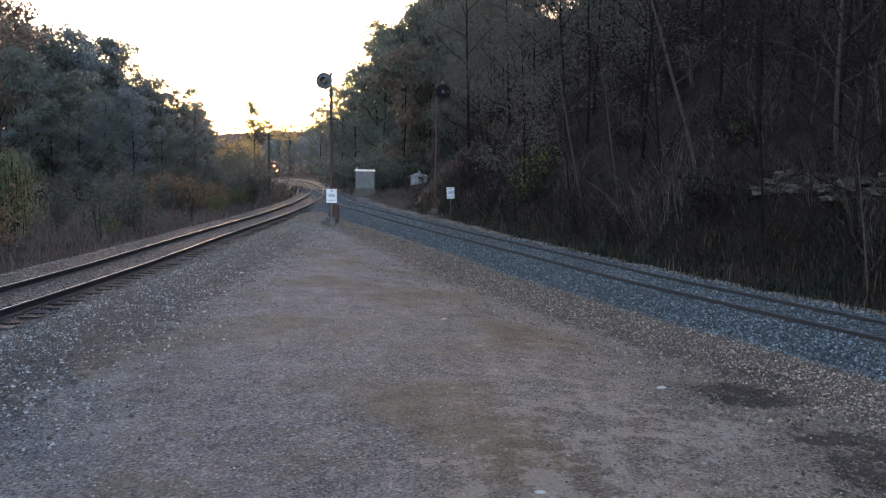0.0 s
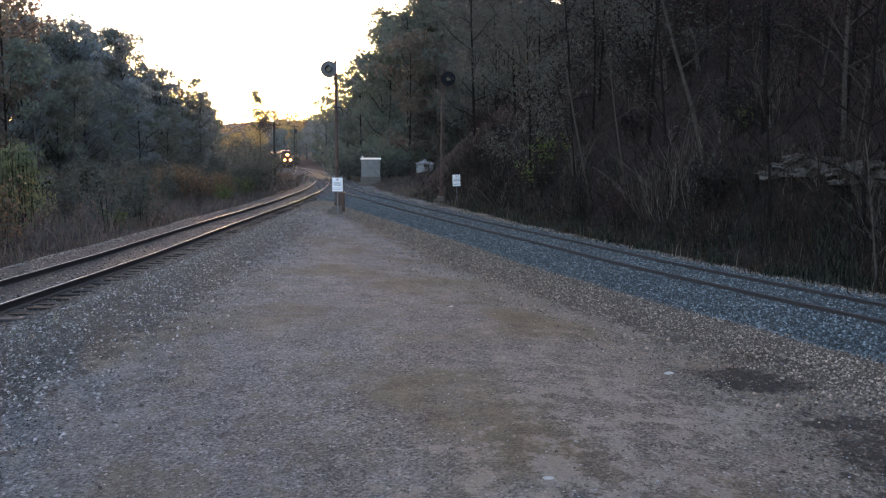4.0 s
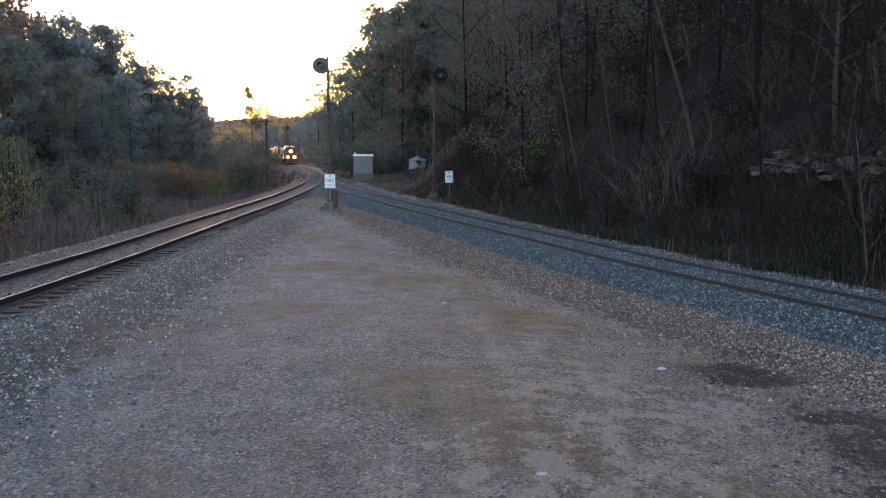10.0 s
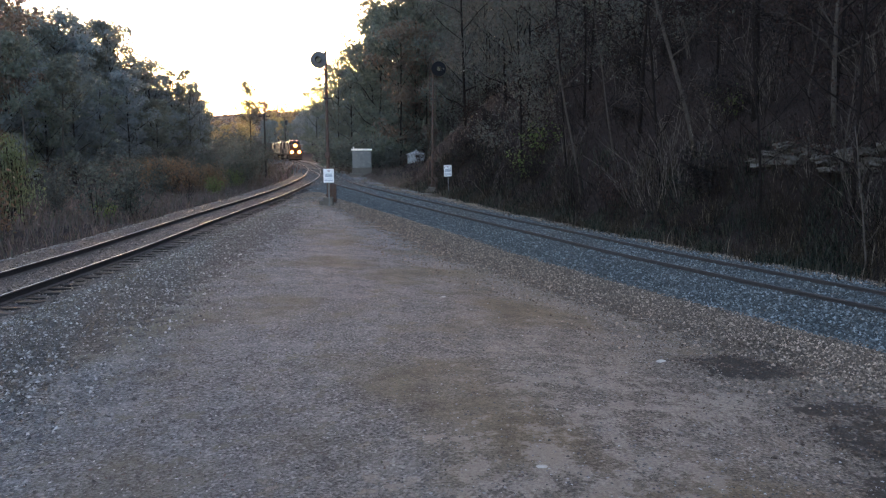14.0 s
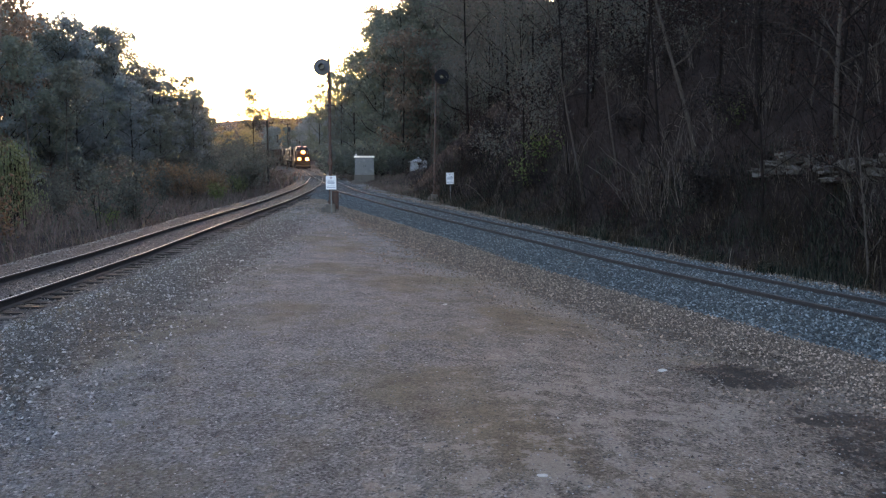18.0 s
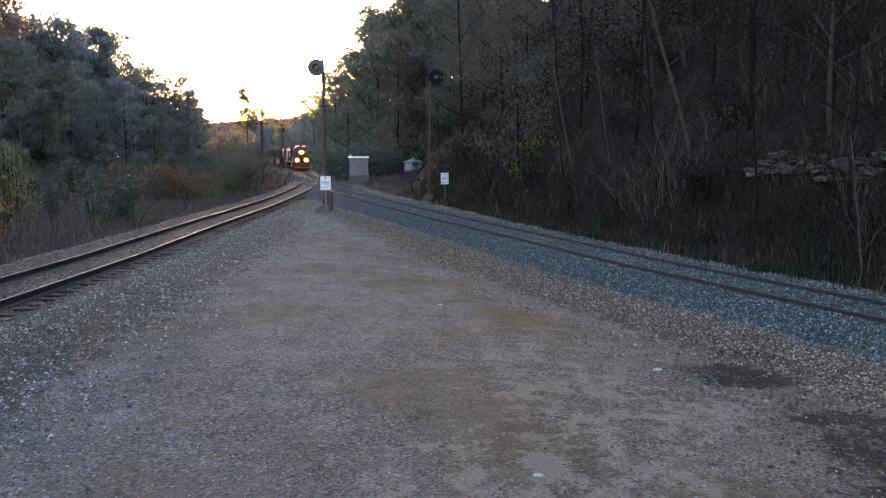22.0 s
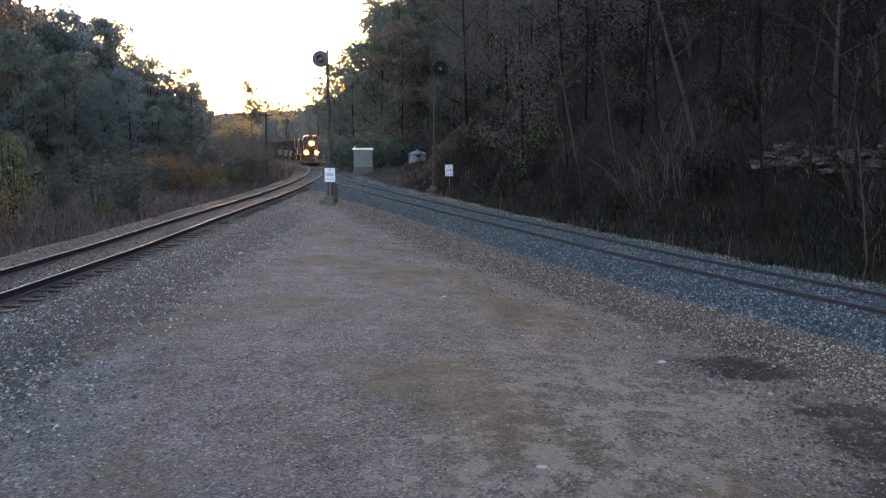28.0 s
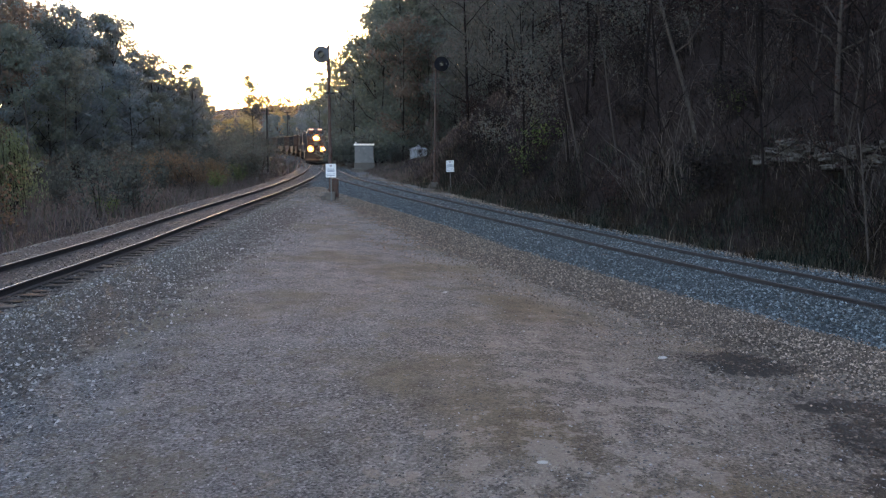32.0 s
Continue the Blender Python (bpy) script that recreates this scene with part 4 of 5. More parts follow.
def tree(label, seed, h, spread, base, limbs, n, sigma, size, leaf, bark=None, lean=0.0, droop=0.0, twigs=3, thick=0.013, rise=0.55, group="woods by the line", category="tree", name="tree", small=False, round_crown=0.0):
    wood, tips = grow(seed, h, spread, base, limbs, twigs, lean, thick, rise)
    t = thing(name, label, category, None, group)
    part("trunk", wood.mesh("trunk", bark or M_BARK_SHADED, smooth_faces=True), t)
    if round_crown:
        pts, out = clumps(tips, n, round_crown, seed)
        part("crown", leaf_mesh("crown", pts, size, leaf, seed, droop, 0.6, small, out), t)
    elif n:
        part("crown", leaf_mesh("crown", leaf_points(tips, n, sigma, seed), size, leaf, seed, droop, 0.55, small), t)
    return t


def shrub(label, seed, h, stems, n, size, leaf, twig=None, spread=0.45, group="trackside brush", name="shrub", small=False):
    r = random.Random(seed)
    s, tips = Shape(), []
    for _ in range(stems):
        a, q = r.uniform(0, 6.283), r.uniform(0.05, 1)
        p = Vector((math.cos(a) * 0.16 * h * q, math.sin(a) * 0.16 * h * q, -0.1))
        d = Vector((math.cos(a) * spread * q, math.sin(a) * spread * q, 1)).normalized()
        ln = h * r.uniform(0.55, 1.05)
        pts = [p]
        for i in range(4):
            d = (d + Vector((r.gauss(0, 0.1), r.gauss(0, 0.1), r.gauss(0, 0.05)))).normalized()
            pts.append(pts[-1] + d * ln / 4)
        s.tube(pts, [0.0025 * h + 0.004, 0.008, 0.006, 0.0045, 0.003], 3, cap=False)
        tips += pts[2:]
        for _ in range(4):
            i = r.choice((1, 2, 3))
            b = pts[i].lerp(pts[i + 1], r.random())
            e = (d + Vector((r.gauss(0, 0.45), r.gauss(0, 0.45), 0.1))).normalized()
            m = b + e * ln * 0.13
            t = m + (e + Vector((r.gauss(0, 0.3), r.gauss(0, 0.3), 0.15))) * ln * 0.13
            s.tube([b, m, t], [0.006, 0.005, 0.003], 3, cap=False)
            tips += [m, t]
    t = thing(name, label, "shrub", None, group)
    part("wood", s.mesh("wood", twig or M_TWIG_SHADED), t)
    if n:
        part("foliage", leaf_mesh("foliage", leaf_points(tips, n, 0.09 * h, seed, 1.0), size, leaf, seed, small=small), t)
    return t


PLANTED = {}


def plant(master, x, y, turn=0.0, scale=1.0, dz=-0.05, lean=0.0):
    """Sets a master out first, then copies of it."""
    m = pose(x, y, gz(x, y) + dz, 0, lean, turn)
    if master not in PLANTED:
        PLANTED[master] = True
        master.matrix_basis = m @ Matrix.Scale(scale, 4)
        return master
    c = copy_thing(master, m)
    c.scale = (scale, scale, scale)
    return c


def spot_free(spots, x, y, gap):
    q = x / max(y, 1)
    if 33 < y < 90 and -0.127 < q < 0.025 and x > -11 or 60 < y < 160 and -0.228 < q < -0.18:
        return False    # open ground before the huts, and the pole
    if any((x - a) ** 2 + (y - b) ** 2 < gap * gap for a, b in spots):
        return False
    spots.append((x, y))
    return True


# masters
OAK = [tree("unseen broad tree behind the viewer, added to shade the bank", 11 + i, 17 + i, 5.2, 0.1, 17, 5600, 0.75, 0.44, M_LEAF_DARK, thick=0.009, small=True) for i in range(3)]
OLIVE = [tree("olive-brown deciduous tree thinning in autumn", 31 + i, 13 + 2 * i, 4.0, 0.07, 15, 3600, 0.65, 0.3, M_LEAF_OLIVE, thick=0.0075, small=True, round_crown=1.2) for i in range(3)]
RUST = [tree("autumn tree with dull russet-brown leaves", 51 + i, 10 + 2 * i, 3.4, 0.1, 13, 2800, 0.55, 0.3, M_LEAF_RUSSET, thick=0.0075, small=True, round_crown=1.1) for i in range(2)]
BARE = [tree("slender half-bare grey sapling on the bank", 71 + i, 9 + 2.5 * i, 2.4, 0.4, 12, 260, 0.4, 0.17, M_LEAF_NEAR_SHADED, M_BARK_SHADED, 0.12 * (i - 1), twigs=9, thick=0.0055, category="sapling", name="sapling") for i in range(3)]
NEAR = [tree("twiggy brown sapling with small thinning leaves on the bank", 81 + i, 8 + 2 * i, 2.8, 0.12, 14, 2300, 0.42, 0.12, (M_LEAF_NEAR_SHADED, M_LEAF_DEAD_SHADED, M_LEAF_NEAR_SHADED)[i], M_BARK_SHADED, 0.08 * (i - 1), twigs=7, thick=0.006, category="sapling", name="sapling") for i in range(3)]
MID = [tree("leafy shaded tree half-way up the bank", 85 + i, 10 + 2 * i, 3.4, 0.08, 16, 7000, 0.6, 0.16, M_LEAF_MID, M_BARK_SHADED, 0.05 * (i - 1), twigs=3, thick=0.007, small=True) for i in range(3)]
TALL = [tree("tall dark-trunked tree, unseen crown added to shade the bank", 87 + i, 15 + i, 4.6, 0.48, 14, 6000, 0.8, 0.26, M_LEAF_NEAR_SHADED, M_BARK_SHADED, 0.05 - 0.1 * i, thick=0.0075, small=True) for i in range(2)]
GOLD = [tree("autumn tree with low sun painted into its gold leaves", 91 + i, 14, 4.6, 0.15, 13, 2200, 0.7, 0.65, M_LEAF_SUNLIT, group="far autumn trees", small=True) for i in range(2)]
FAR = [tree("far wood tree with haze painted into its leaves", 101 + i, 17 + 1.5 * i, 5.2, 0.03, 14, 3800, 0.95, 0.66, M_LEAF_FAR_HAZED, twigs=1, group="woods across the flat", small=True, round_crown=1.9) for i in range(3)]
HAZY = [tree("broad deciduous tree beside the line, leaves paled for haze", 15 + i, 17 + i, 5.2, 0.06, 17, 7000, 0.75, 0.36, M_LEAF_HAZY, thick=0.009, small=True, round_crown=1.5) for i in range(3)]
EDGE = [shrub("tall brush at the foot of the wood, leaves paled for haze", 161 + i, 5.0, 14, 1500, 0.4, (M_LEAF_FAR_HAZED, M_LEAF_HAZY)[i], None, 0.5, "woods across the flat", small=True) for i in range(2)]
FINE = [tree("dense tree at the edge of the far wood, leaves paled for haze", 111 + i, 16.5 + 1.5 * i, 5.0, 0.03, 19, 8200, 0.85, 0.38, (M_LEAF_FAR_HAZED, M_LEAF_HAZY)[i], twigs=1, group="woods across the flat", small=True, round_crown=1.7) for i in range(2)]
LEAFY = [shrub("low leafy shrub at the foot of the bank", 121 + i, 1.7 + 0.5 * i, 9, 620, 0.13, (M_LEAF_NEAR_SHADED, M_LEAF_DUSK, M_LEAF_DEAD_SHADED)[i]) for i in range(3)]
TWIGGY = [shrub("bare shrub on the bank, twigs darkened for shade", 141 + i, 2.4 + 0.6 * i, 17, 0, 0.1, None, M_TWIG_SHADED) for i in range(3)]

# wooded bank east of the siding
rr = random.Random(77)
spots = [(0.42, 47.4), (0.4, 45.6), (-0.6, 50.0), (1.0, 46.5)]
pool = MID + TALL + BARE + TALL
for _ in range(2600):
    y = rr.uniform(-14, 128)
    d = 1.8 + 24 * rr.random() ** 1.2
    base = float(side_x(y) if y < 112 else main_x(y))
    x = base + (float(hill_toe(y)) + d) / float(slant(side_x, y))
    gap = 2.6 + 0.05 * max(0, d) + (0.9 if y > 60 else 0)
    if d < 11 and 33 < y < 42:
        kind = rr.choice(MID + MID + BARE)
        if not spot_free(spots, x, y, 3.0):
            continue
    elif d < 11 and y < 42:
        kind = rr.choice(BARE + NEAR + NEAR)
        if not spot_free(spots, x, y, 2.5):
            continue
    else:
        kind = rr.choice(pool if y < 30 else MID if y < 80 else HAZY + HAZY + OLIVE + RUST[:1])
        if not spot_free(spots, x, y, gap + 1.0):
            continue
    plant(kind, x, y, rr.uniform(0, 360), rr.uniform(0.8, 1.12))
    if len(spots) > 165:
        break
# unseen trees behind the viewer, added to keep sky light off the bank
tall_spots = []
n = 0
for _ in range(400):
    y = rr.uniform(-34, 14)
    x = float(side_x(y)) + (float(hill_toe(y)) + 3 + 16 * rr.random()) / float(slant(side_x, y))
    if spot_free(spots, x, y, 4.0):
        plant(rr.choice(OAK), x, y, rr.uniform(0, 360), rr.uniform(0.9, 1.1))
        n += 1
        if n > 18:
            break
# tall trees high on the bank, crowns above view added to shade the slope
n = 0
for _ in range(500):
    y = rr.uniform(4, 34)
    x = float(side_x(y)) + (float(hill_toe(y)) + 4 + 15 * rr.random()) / float(slant(side_x, y))
    if spot_free(spots, x, y, 2.2) and spot_free(tall_spots, x, y, 4.6):
        plant(rr.choice(TALL), x, y, rr.uniform(0, 360), rr.uniform(0.85, 1.1))
        n += 1
        if n > 26:
            break
# the same wood going on beyond the points
n = 0
for _ in range(900):
    y = rr.uniform(118, 330)
    x = float(main_x(y)) + (float(hill_toe(y)) - 3 + 34 * rr.random() ** 1.5) / float(slant(main_x, y))
    if spot_free(spots, x, y, 5.2):
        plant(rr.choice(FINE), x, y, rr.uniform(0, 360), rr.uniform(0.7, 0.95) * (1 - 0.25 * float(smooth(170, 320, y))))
        n += 1
        if n > 48:
            break
# wood across the flat to the west
n = 0
for _ in range(2500):
    y = rr.uniform(40, 250)
    d = 25 + 50 * rr.random() ** 2.0 + 14 * (1 - float(smooth(60, 190, y))) - 6 * float(smooth(150, 220, y))
    x = float(main_x(y)) - d / float(slant(main_x, y))
    if spot_free(spots, x, y, 4.4):
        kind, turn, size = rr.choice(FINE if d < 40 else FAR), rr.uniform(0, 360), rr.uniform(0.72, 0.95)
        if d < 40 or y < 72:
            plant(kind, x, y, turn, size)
        n += 1
        if n > 92:
            break
for k, (x, y, top) in enumerate(((-49.2, 92, 18.5), (-49.4, 98, 18.8), (-48.9, 104, 19.2), (-48.0, 110, 19.9), (-47.0, 116, 20.2), (-47.6, 124, 18.1), (-47.2, 132, 16.5), (-46.5, 140, 16.4), (-46.5, 150, 15.0), (-47.5, 160, 13.0), (-42.3, 80, 11.5), (-41.0, 84, 11.0), (-40.8, 90, 12.0), (-41.1, 98, 11.3), (-40.9, 106, 12.0), (-40.0, 114, 9.5))):
    plant(FINE[k % 2], x, y, 77 * k, (top + 0.7 - gz(x, y)) / (17.6 + 1.5 * (k % 2)))
    for j, (bx, by, low) in enumerate(() if k > 9 else ((-3.5, 4.0, 1.6), (-8.0, 9.0, 0.4), (-1.0, -4.0, 4.2))):
        plant(FAR[(k + j) % 3], x + bx, y + by, 50 * k + 90 * j, (top - low + 0.7 - gz(x + bx, y + by)) / (18.2 + 1.5 * ((k + j) % 3)))
for k in range(44):
    y = 46 + 150 * (k + rr.random()) / 44
    d = 21 + 5 * rr.random() + 15 * (1 - float(smooth(60, 190, y))) - 6 * float(smooth(150, 220, y))
    x = float(main_x(y)) - d / float(slant(main_x, y))
    if spot_free(spots, x, y, 1.5):
        plant(rr.choice(EDGE), x, y, rr.uniform(0, 360), rr.uniform(0.7, 1.3))
# trees closing the valley, low sunlight painted into their gold leaves
n = 0
for _ in range(600):
    y = rr.uniform(300, 420)
    x = y * rr.uniform(-0.32, -0.16)
    if spot_free(spots, x, y, 8):
        plant(rr.choice(GOLD), x, y, rr.uniform(0, 360), rr.uniform(0.6, 0.85))
        n += 1
        if n > 24:
            break


def far_wood():
    """Woods on the ridge, crown against crown."""
    r = np.random.RandomState(5)
    y = 420 + 500 * r.rand(520)
    x = y * r.uniform(-0.6, 0.45, 520)
    c = on_ground(x, y) + np.array([0, 0, 7.0])
    i = r.randint(0, 520, 56000)
    g = r.normal(size=(56000, 3)) * np.array([3.4, 3.4, 2.6])
    me = leaf_mesh("far_woods", c[i] + g, 1.5, M_LEAF_RUST, 6, 0.0, 0.55, True)
    tagged(new("far_woods", me), "hazy autumn woods on the far ridge", "woods", kind="stuff")


far_wood()


M_LOW = foliage("low_olive_weed", [(0.06, 0.06, 0.03), (0.09, 0.085, 0.04), (0.12, 0.1, 0.055), (0.1, 0.075, 0.045)], 0.8, 0.2, 0.1)


def blades(name, label, x, y, lo, hi, mat, seed, width=0.012, category="grass"):
    """Upright bent blades of grass or weed, in one mesh."""
    r = np.random.RandomState(seed)
    n = len(x)
    p = on_ground(x, y) - np.array([0, 0, 0.03])
    h = (lo + (hi - lo) * r.rand(n) ** 1.5)[:, None]
    a = r.uniform(0, 6.283, n)
    d = np.stack([np.cos(a), np.sin(a), 0 * a], -1)
    s = np.stack([-np.sin(a), np.cos(a), 0 * a], -1) * (width * r.uniform(0.6, 1.5, n))[:, None]
    b = d * h * r.uniform(0.25, 1.1, n)[:, None]
    fall = r.uniform(0.55, 0.98, n)[:, None]
    up = np.array([0, 0, 1.0])
    v = np.stack([p - s, p + s, p + b * 0.35 + up * h * 0.6 + s * 0.7, p + b * 0.35 + up * h * 0.6 - s * 0.7, p + b + up * h * fall], 1)
    o = (np.arange(n) * 5)[:, None]
    f = (o + np.array([0, 1, 2, 3])).tolist() + (o + np.array([3, 2, 4])).tolist()
    tagged(new(name, mesh_from(name, v.reshape(-1, 3).tolist(), f, mat)), label, category, kind="stuff")


def clumped(fx, n, clumps, y0, y1, d0, d1, seed, sigma=0.22, power=1.5, toe=None):
    r = np.random.RandomState(seed)
    cy = y0 + (y1 - y0) * r.rand(clumps) ** power
    cd = d0 + (d1 - d0) * r.rand(clumps)
    if toe is not None:
        cd = cd + toe(cy)
    cx = fx(cy) + cd / slant(fx, cy)
    i = r.randint(0, clumps, n)
    return cx[i] + r.normal(size=n) * sigma, cy[i] + r.normal(size=n) * sigma


x, y = clumped(side_x, 34000, 560, 11, 56, -0.15, 3.0, 31, 0.24, 1.4, hill_toe)
tuft = rough_field(x, y, 2.2, 64) > 0.05
blades("grass", "long dry grass tussocks hanging over the bank's foot", x[tuft], y[tuft], 0.15, 0.65, M_STRAW, 31, 0.01)
blades("grass", "green grass drooping over the bank's foot, darkened for shade", x[~tuft], y[~tuft], 0.15, 0.6, M_BANK_GRASS_SHADED, 37, 0.012)
x, y = clumped(side_x, 16000, 420, 46, 108, 2.4, 13.0, 32, 0.5, 1.0)
blades("grass", "rough brown grass beside the siding", x, y, 0.12, 0.5, M_WEED, 32, 0.02)
x, y = clumped(main_x, 30000, 1100, 14, 95, -18, -4.6, 33, 0.6, 1.2)
blades("weeds", "tall reddish weeds on the flat below the track", x, y, 0.15, 1.0, M_WEED, 33, 0.02, "weeds")
x, y = clumped(main_x, 7000, 300, 90, 230, -13, -3.2, 34, 0.8, 1.0)
blades("weeds", "brown weeds along the far curve", x, y, 0.5, 1.4, M_WEED, 34, 0.06, "weeds")


x, y = clumped(main_x, 9000, 420, 7, 34, 1.7, 4.2, 35, 0.22, 1.5)
blades("grass", "low olive weeds growing through the stones by the track", x, y, 0.015, 0.075, M_LOW, 35, 0.006)
r = np.random.RandomState(36)
x, y = clumped(main_x, 5000, 60, 7, 26, 4.0, 12.0, 36, 0.3, 1.5)
blades("grass", "thin trodden grass in the gravel lot", x, y, 0.015, 0.06, M_LOW, 36, 0.005)


def bank_undergrowth():
    r = np.random.RandomState(41)
    n = 26000
    y = -4 + 70 * r.rand(n) ** 1.2
    d = hill_toe(y) + 0.3 + 15 * r.rand(n) ** 1.4
    x = side_x(y) + d / slant(side_x, y)
    p = on_ground(x, y) + np.array([0, 0, 1.0]) * (r.rand(n) ** 2.0 * 0.35)[:, None]
    p += r.normal(size=(n, 3)) * 0.04
    keep = rough_field(x, y, 3.2, 44) > -0.4
    me = leaf_mesh("undergrowth", p[keep], 0.075, M_LEAF_DEAD_SHADED, 41)
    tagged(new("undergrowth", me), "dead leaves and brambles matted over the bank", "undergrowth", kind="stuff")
    me = leaf_mesh("undergrowth", p[~keep] + np.array([0, 0, 0.15]), 0.11, M_LEAF_NEAR_SHADED, 42)
    tagged(new("undergrowth", me), "creeping undergrowth on the bank, leaves darkened for shade", "undergrowth", kind="stuff")
    # tangle of thin bare stems
    s, nodes = Shape(), []
    q = random.Random(43)
    for _ in range(4200):
        y = -2 + 58 * q.random() ** 1.2
        d = float(hill_toe(y)) + 0.6 + 13 * q.random() ** 1.3
        x = float(side_x(y)) + d / float(slant(side_x, y))
        p = Vector((x, y, gz(x, y) - 0.05))
        e = Vector((q.gauss(-0.25, 0.35), q.gauss(0, 0.35), 1)).normalized()
        ln = q.uniform(0.6, 3.2)
        m = p + e * ln * 0.5
        t = m + (e + Vector((q.gauss(-0.1, 0.3), q.gauss(0, 0.3), -0.1))) * ln * 0.5
        w = q.uniform(0.004, 0.013)
        s.tube([p, m, t], [w, w * 0.8, w * 0.35], 3, cap=False)
        if q.random() < 0.62:
            nodes += [p.lerp(m, q.uniform(0.3, 1)), m.lerp(t, q.uniform(0, 0.5)), m.lerp(t, q.uniform(0.4, 1)), t]
    spots_on = leaf_points(nodes, 46000, 0.13, 45, 0.9)
    half = np.random.RandomState(46).rand(46000) < 0.62
    me = leaf_mesh("bramble_leaves", spots_on[half], 0.085, M_LEAF_DEAD_SHADED, 47)
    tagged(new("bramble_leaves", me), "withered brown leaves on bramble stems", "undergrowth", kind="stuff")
    me = leaf_mesh("bramble_leaves", spots_on[~half], 0.085, M_LEAF_NEAR_SHADED, 48)
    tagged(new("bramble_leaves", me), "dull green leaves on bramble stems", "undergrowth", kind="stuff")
    tagged(new("bare_stems", s.mesh("bare_stems", M_TWIG_SHADED)), "tangle of thin bare saplings and bramble stems", "undergrowth", kind="stuff")


bank_undergrowth()

# shrubs at the foot of the bank and up it
n = 0
for _ in range(1500):
    y = 6 + 100 * rr.random() ** 1.3
    d = 0.9 + 11 * rr.random() ** 1.5
    x = float(side_x(y)) + (float(hill_toe(y)) + d) / float(slant(side_x, y))
    if spot_free(spots, x, y, 1.6):
        plant(rr.choice([LEAFY[0], LEAFY[2], LEAFY[0], LEAFY[2]] + TWIGGY) if y < 56 else rr.choice(LEAFY + TWIGGY[:1]), x, y, rr.uniform(0, 360), rr.uniform(0.7, 1.2))
        n += 1
        if n > 130:
            break
LOW_GREEN = shrub("low dusky green shrub among the weeds", 167, 2.2, 12, 1300, 0.14, M_LEAF_DUSK, small=True)
bush_low = shrub("low rusty brown bush among the weeds", 165, 2.0, 12, 700, 0.15, M_LEAF_RUST)
# brush along the west side of the main track
n = 0
for _ in range(1500):
    y = 24 + 200 * rr.random() ** 1.2
    d = 6.0 + 22 * rr.random() ** 1.2 + 2.0 * float(smooth(100, 160, y))
    x = float(main_x(y)) - d / float(slant(main_x, y))
    if spot_free(spots, x, y, 2.2):
        plant(rr.choice([LEAFY[1], LOW_GREEN, LOW_GREEN, LEAFY[1], TWIGGY[0], bush_low]), x, y, rr.uniform(0, 360), rr.uniform(0.8, 1.5) * (1 + 0.5 * float(smooth(70, 150, y))))
        n += 1
        if n > 130:
            break


# ---------------------------------------------------------------- plants that stand out
for px, py, k, sc in ((-7.9, 103, 0, 1.1), (-5.0, 97, 1, 1.05), (-3.0, 92, 2, 1.0), (-9.6, 113, 2, 1.1), (-8.0, 112, 0, 1.15), (-14.0, 126, 1, 0.95), (-17.5, 138, 0, 0.9), (-21.5, 152, 2, 0.85), (-26.0, 168, 1, 0.8), (-0.5, 97, 1, 1.1), (-3.2, 106, 2, 1.05), (-2.0, 121, 1, 1.1), (0.8, 110, 0, 1.05), (4.5, 92, 0, 1.1)):
    plant(HAZY[k], px, py, 37 * k + py, sc)
for px, py, k, sc in ((4.6, 66, 1, 1.45), (6.8, 70, 2, 1.5), (3.4, 74, 0, 1.5)):
    plant(MID[k], px, py, 50 * k, sc)
for px, py, sc in ((-4.4, 86.5, 1.25), (-1.6, 88, 1.2), (-42.0, 76, 1.55), (-46.5, 82, 1.75), (-43.5, 70, 1.5)):
    plant(RUST[1], px, py, 30 * py, sc)
thin = tree("thin lone tree with a sparse crown against the sky", 203, 14.8, 2.2, 0.52, 18, 6500, 0.45, 0.24, M_LEAF_OLIVE, twigs=4, thick=0.008, rise=0.7, group="", small=True)
plant(thin, -33.0, 140.0)
leaning = tree("leaning half-bare tree with grey bark", 207, 11.0, 2.6, 0.3, 9, 120, 0.4, 0.15, M_LEAF_OLIVE, M_PALE_BARK, -0.3, twigs=5, thick=0.007, group="")
plant(leaning, 9.0, 28.3)
slim = tree("slim pale-barked sapling leaning from the bank", 211, 9.6, 1.6, 0.45, 8, 160, 0.35, 0.13, M_LEAF_OLIVE, M_PALE_BARK, -0.22, twigs=5, thick=0.0048, group="")
plant(slim, 5.85, 33.1)
plant(slim, 7.0, 32.2, 25, 0.8)
forked = tree("bare forked grey tree above the rock ledge", 217, 8.5, 3.0, 0.22, 12, 0, 0.3, 0.1, None, M_PALE_BARK, 0.06, twigs=9, thick=0.009, rise=0.8, group="")
plant(forked, 11.25, 23.2, 200)
sapling = tree("small dead pale sapling at the bank's foot", 223, 3.4, 1.0, 0.2, 8, 0, 0.3, 0.1, None, M_PALE_BARK, -0.1, twigs=4, thick=0.006, rise=0.9, group="")
plant(sapling, 9.9, 18.5)
plant(sapling, 10.4, 17.9, 140, 0.8)
plant(sapling, 10.8, 21.7, 80, 0.9)
plant(sapling, 11.7, 26.0, 190, 1.2)
M_PALE_TWIG = grainy("pale_twig", (0.025, 0.02, 0.0175), (0.19, 0.158, 0.14), 20, 4, 0.9, bump=0.2, per="island")
pale = shrub("pale bare many-stemmed shrub standing before dark woods", 227, 2.9, 24, 0, 0.1, None, M_PALE_TWIG, 1.1, group="")
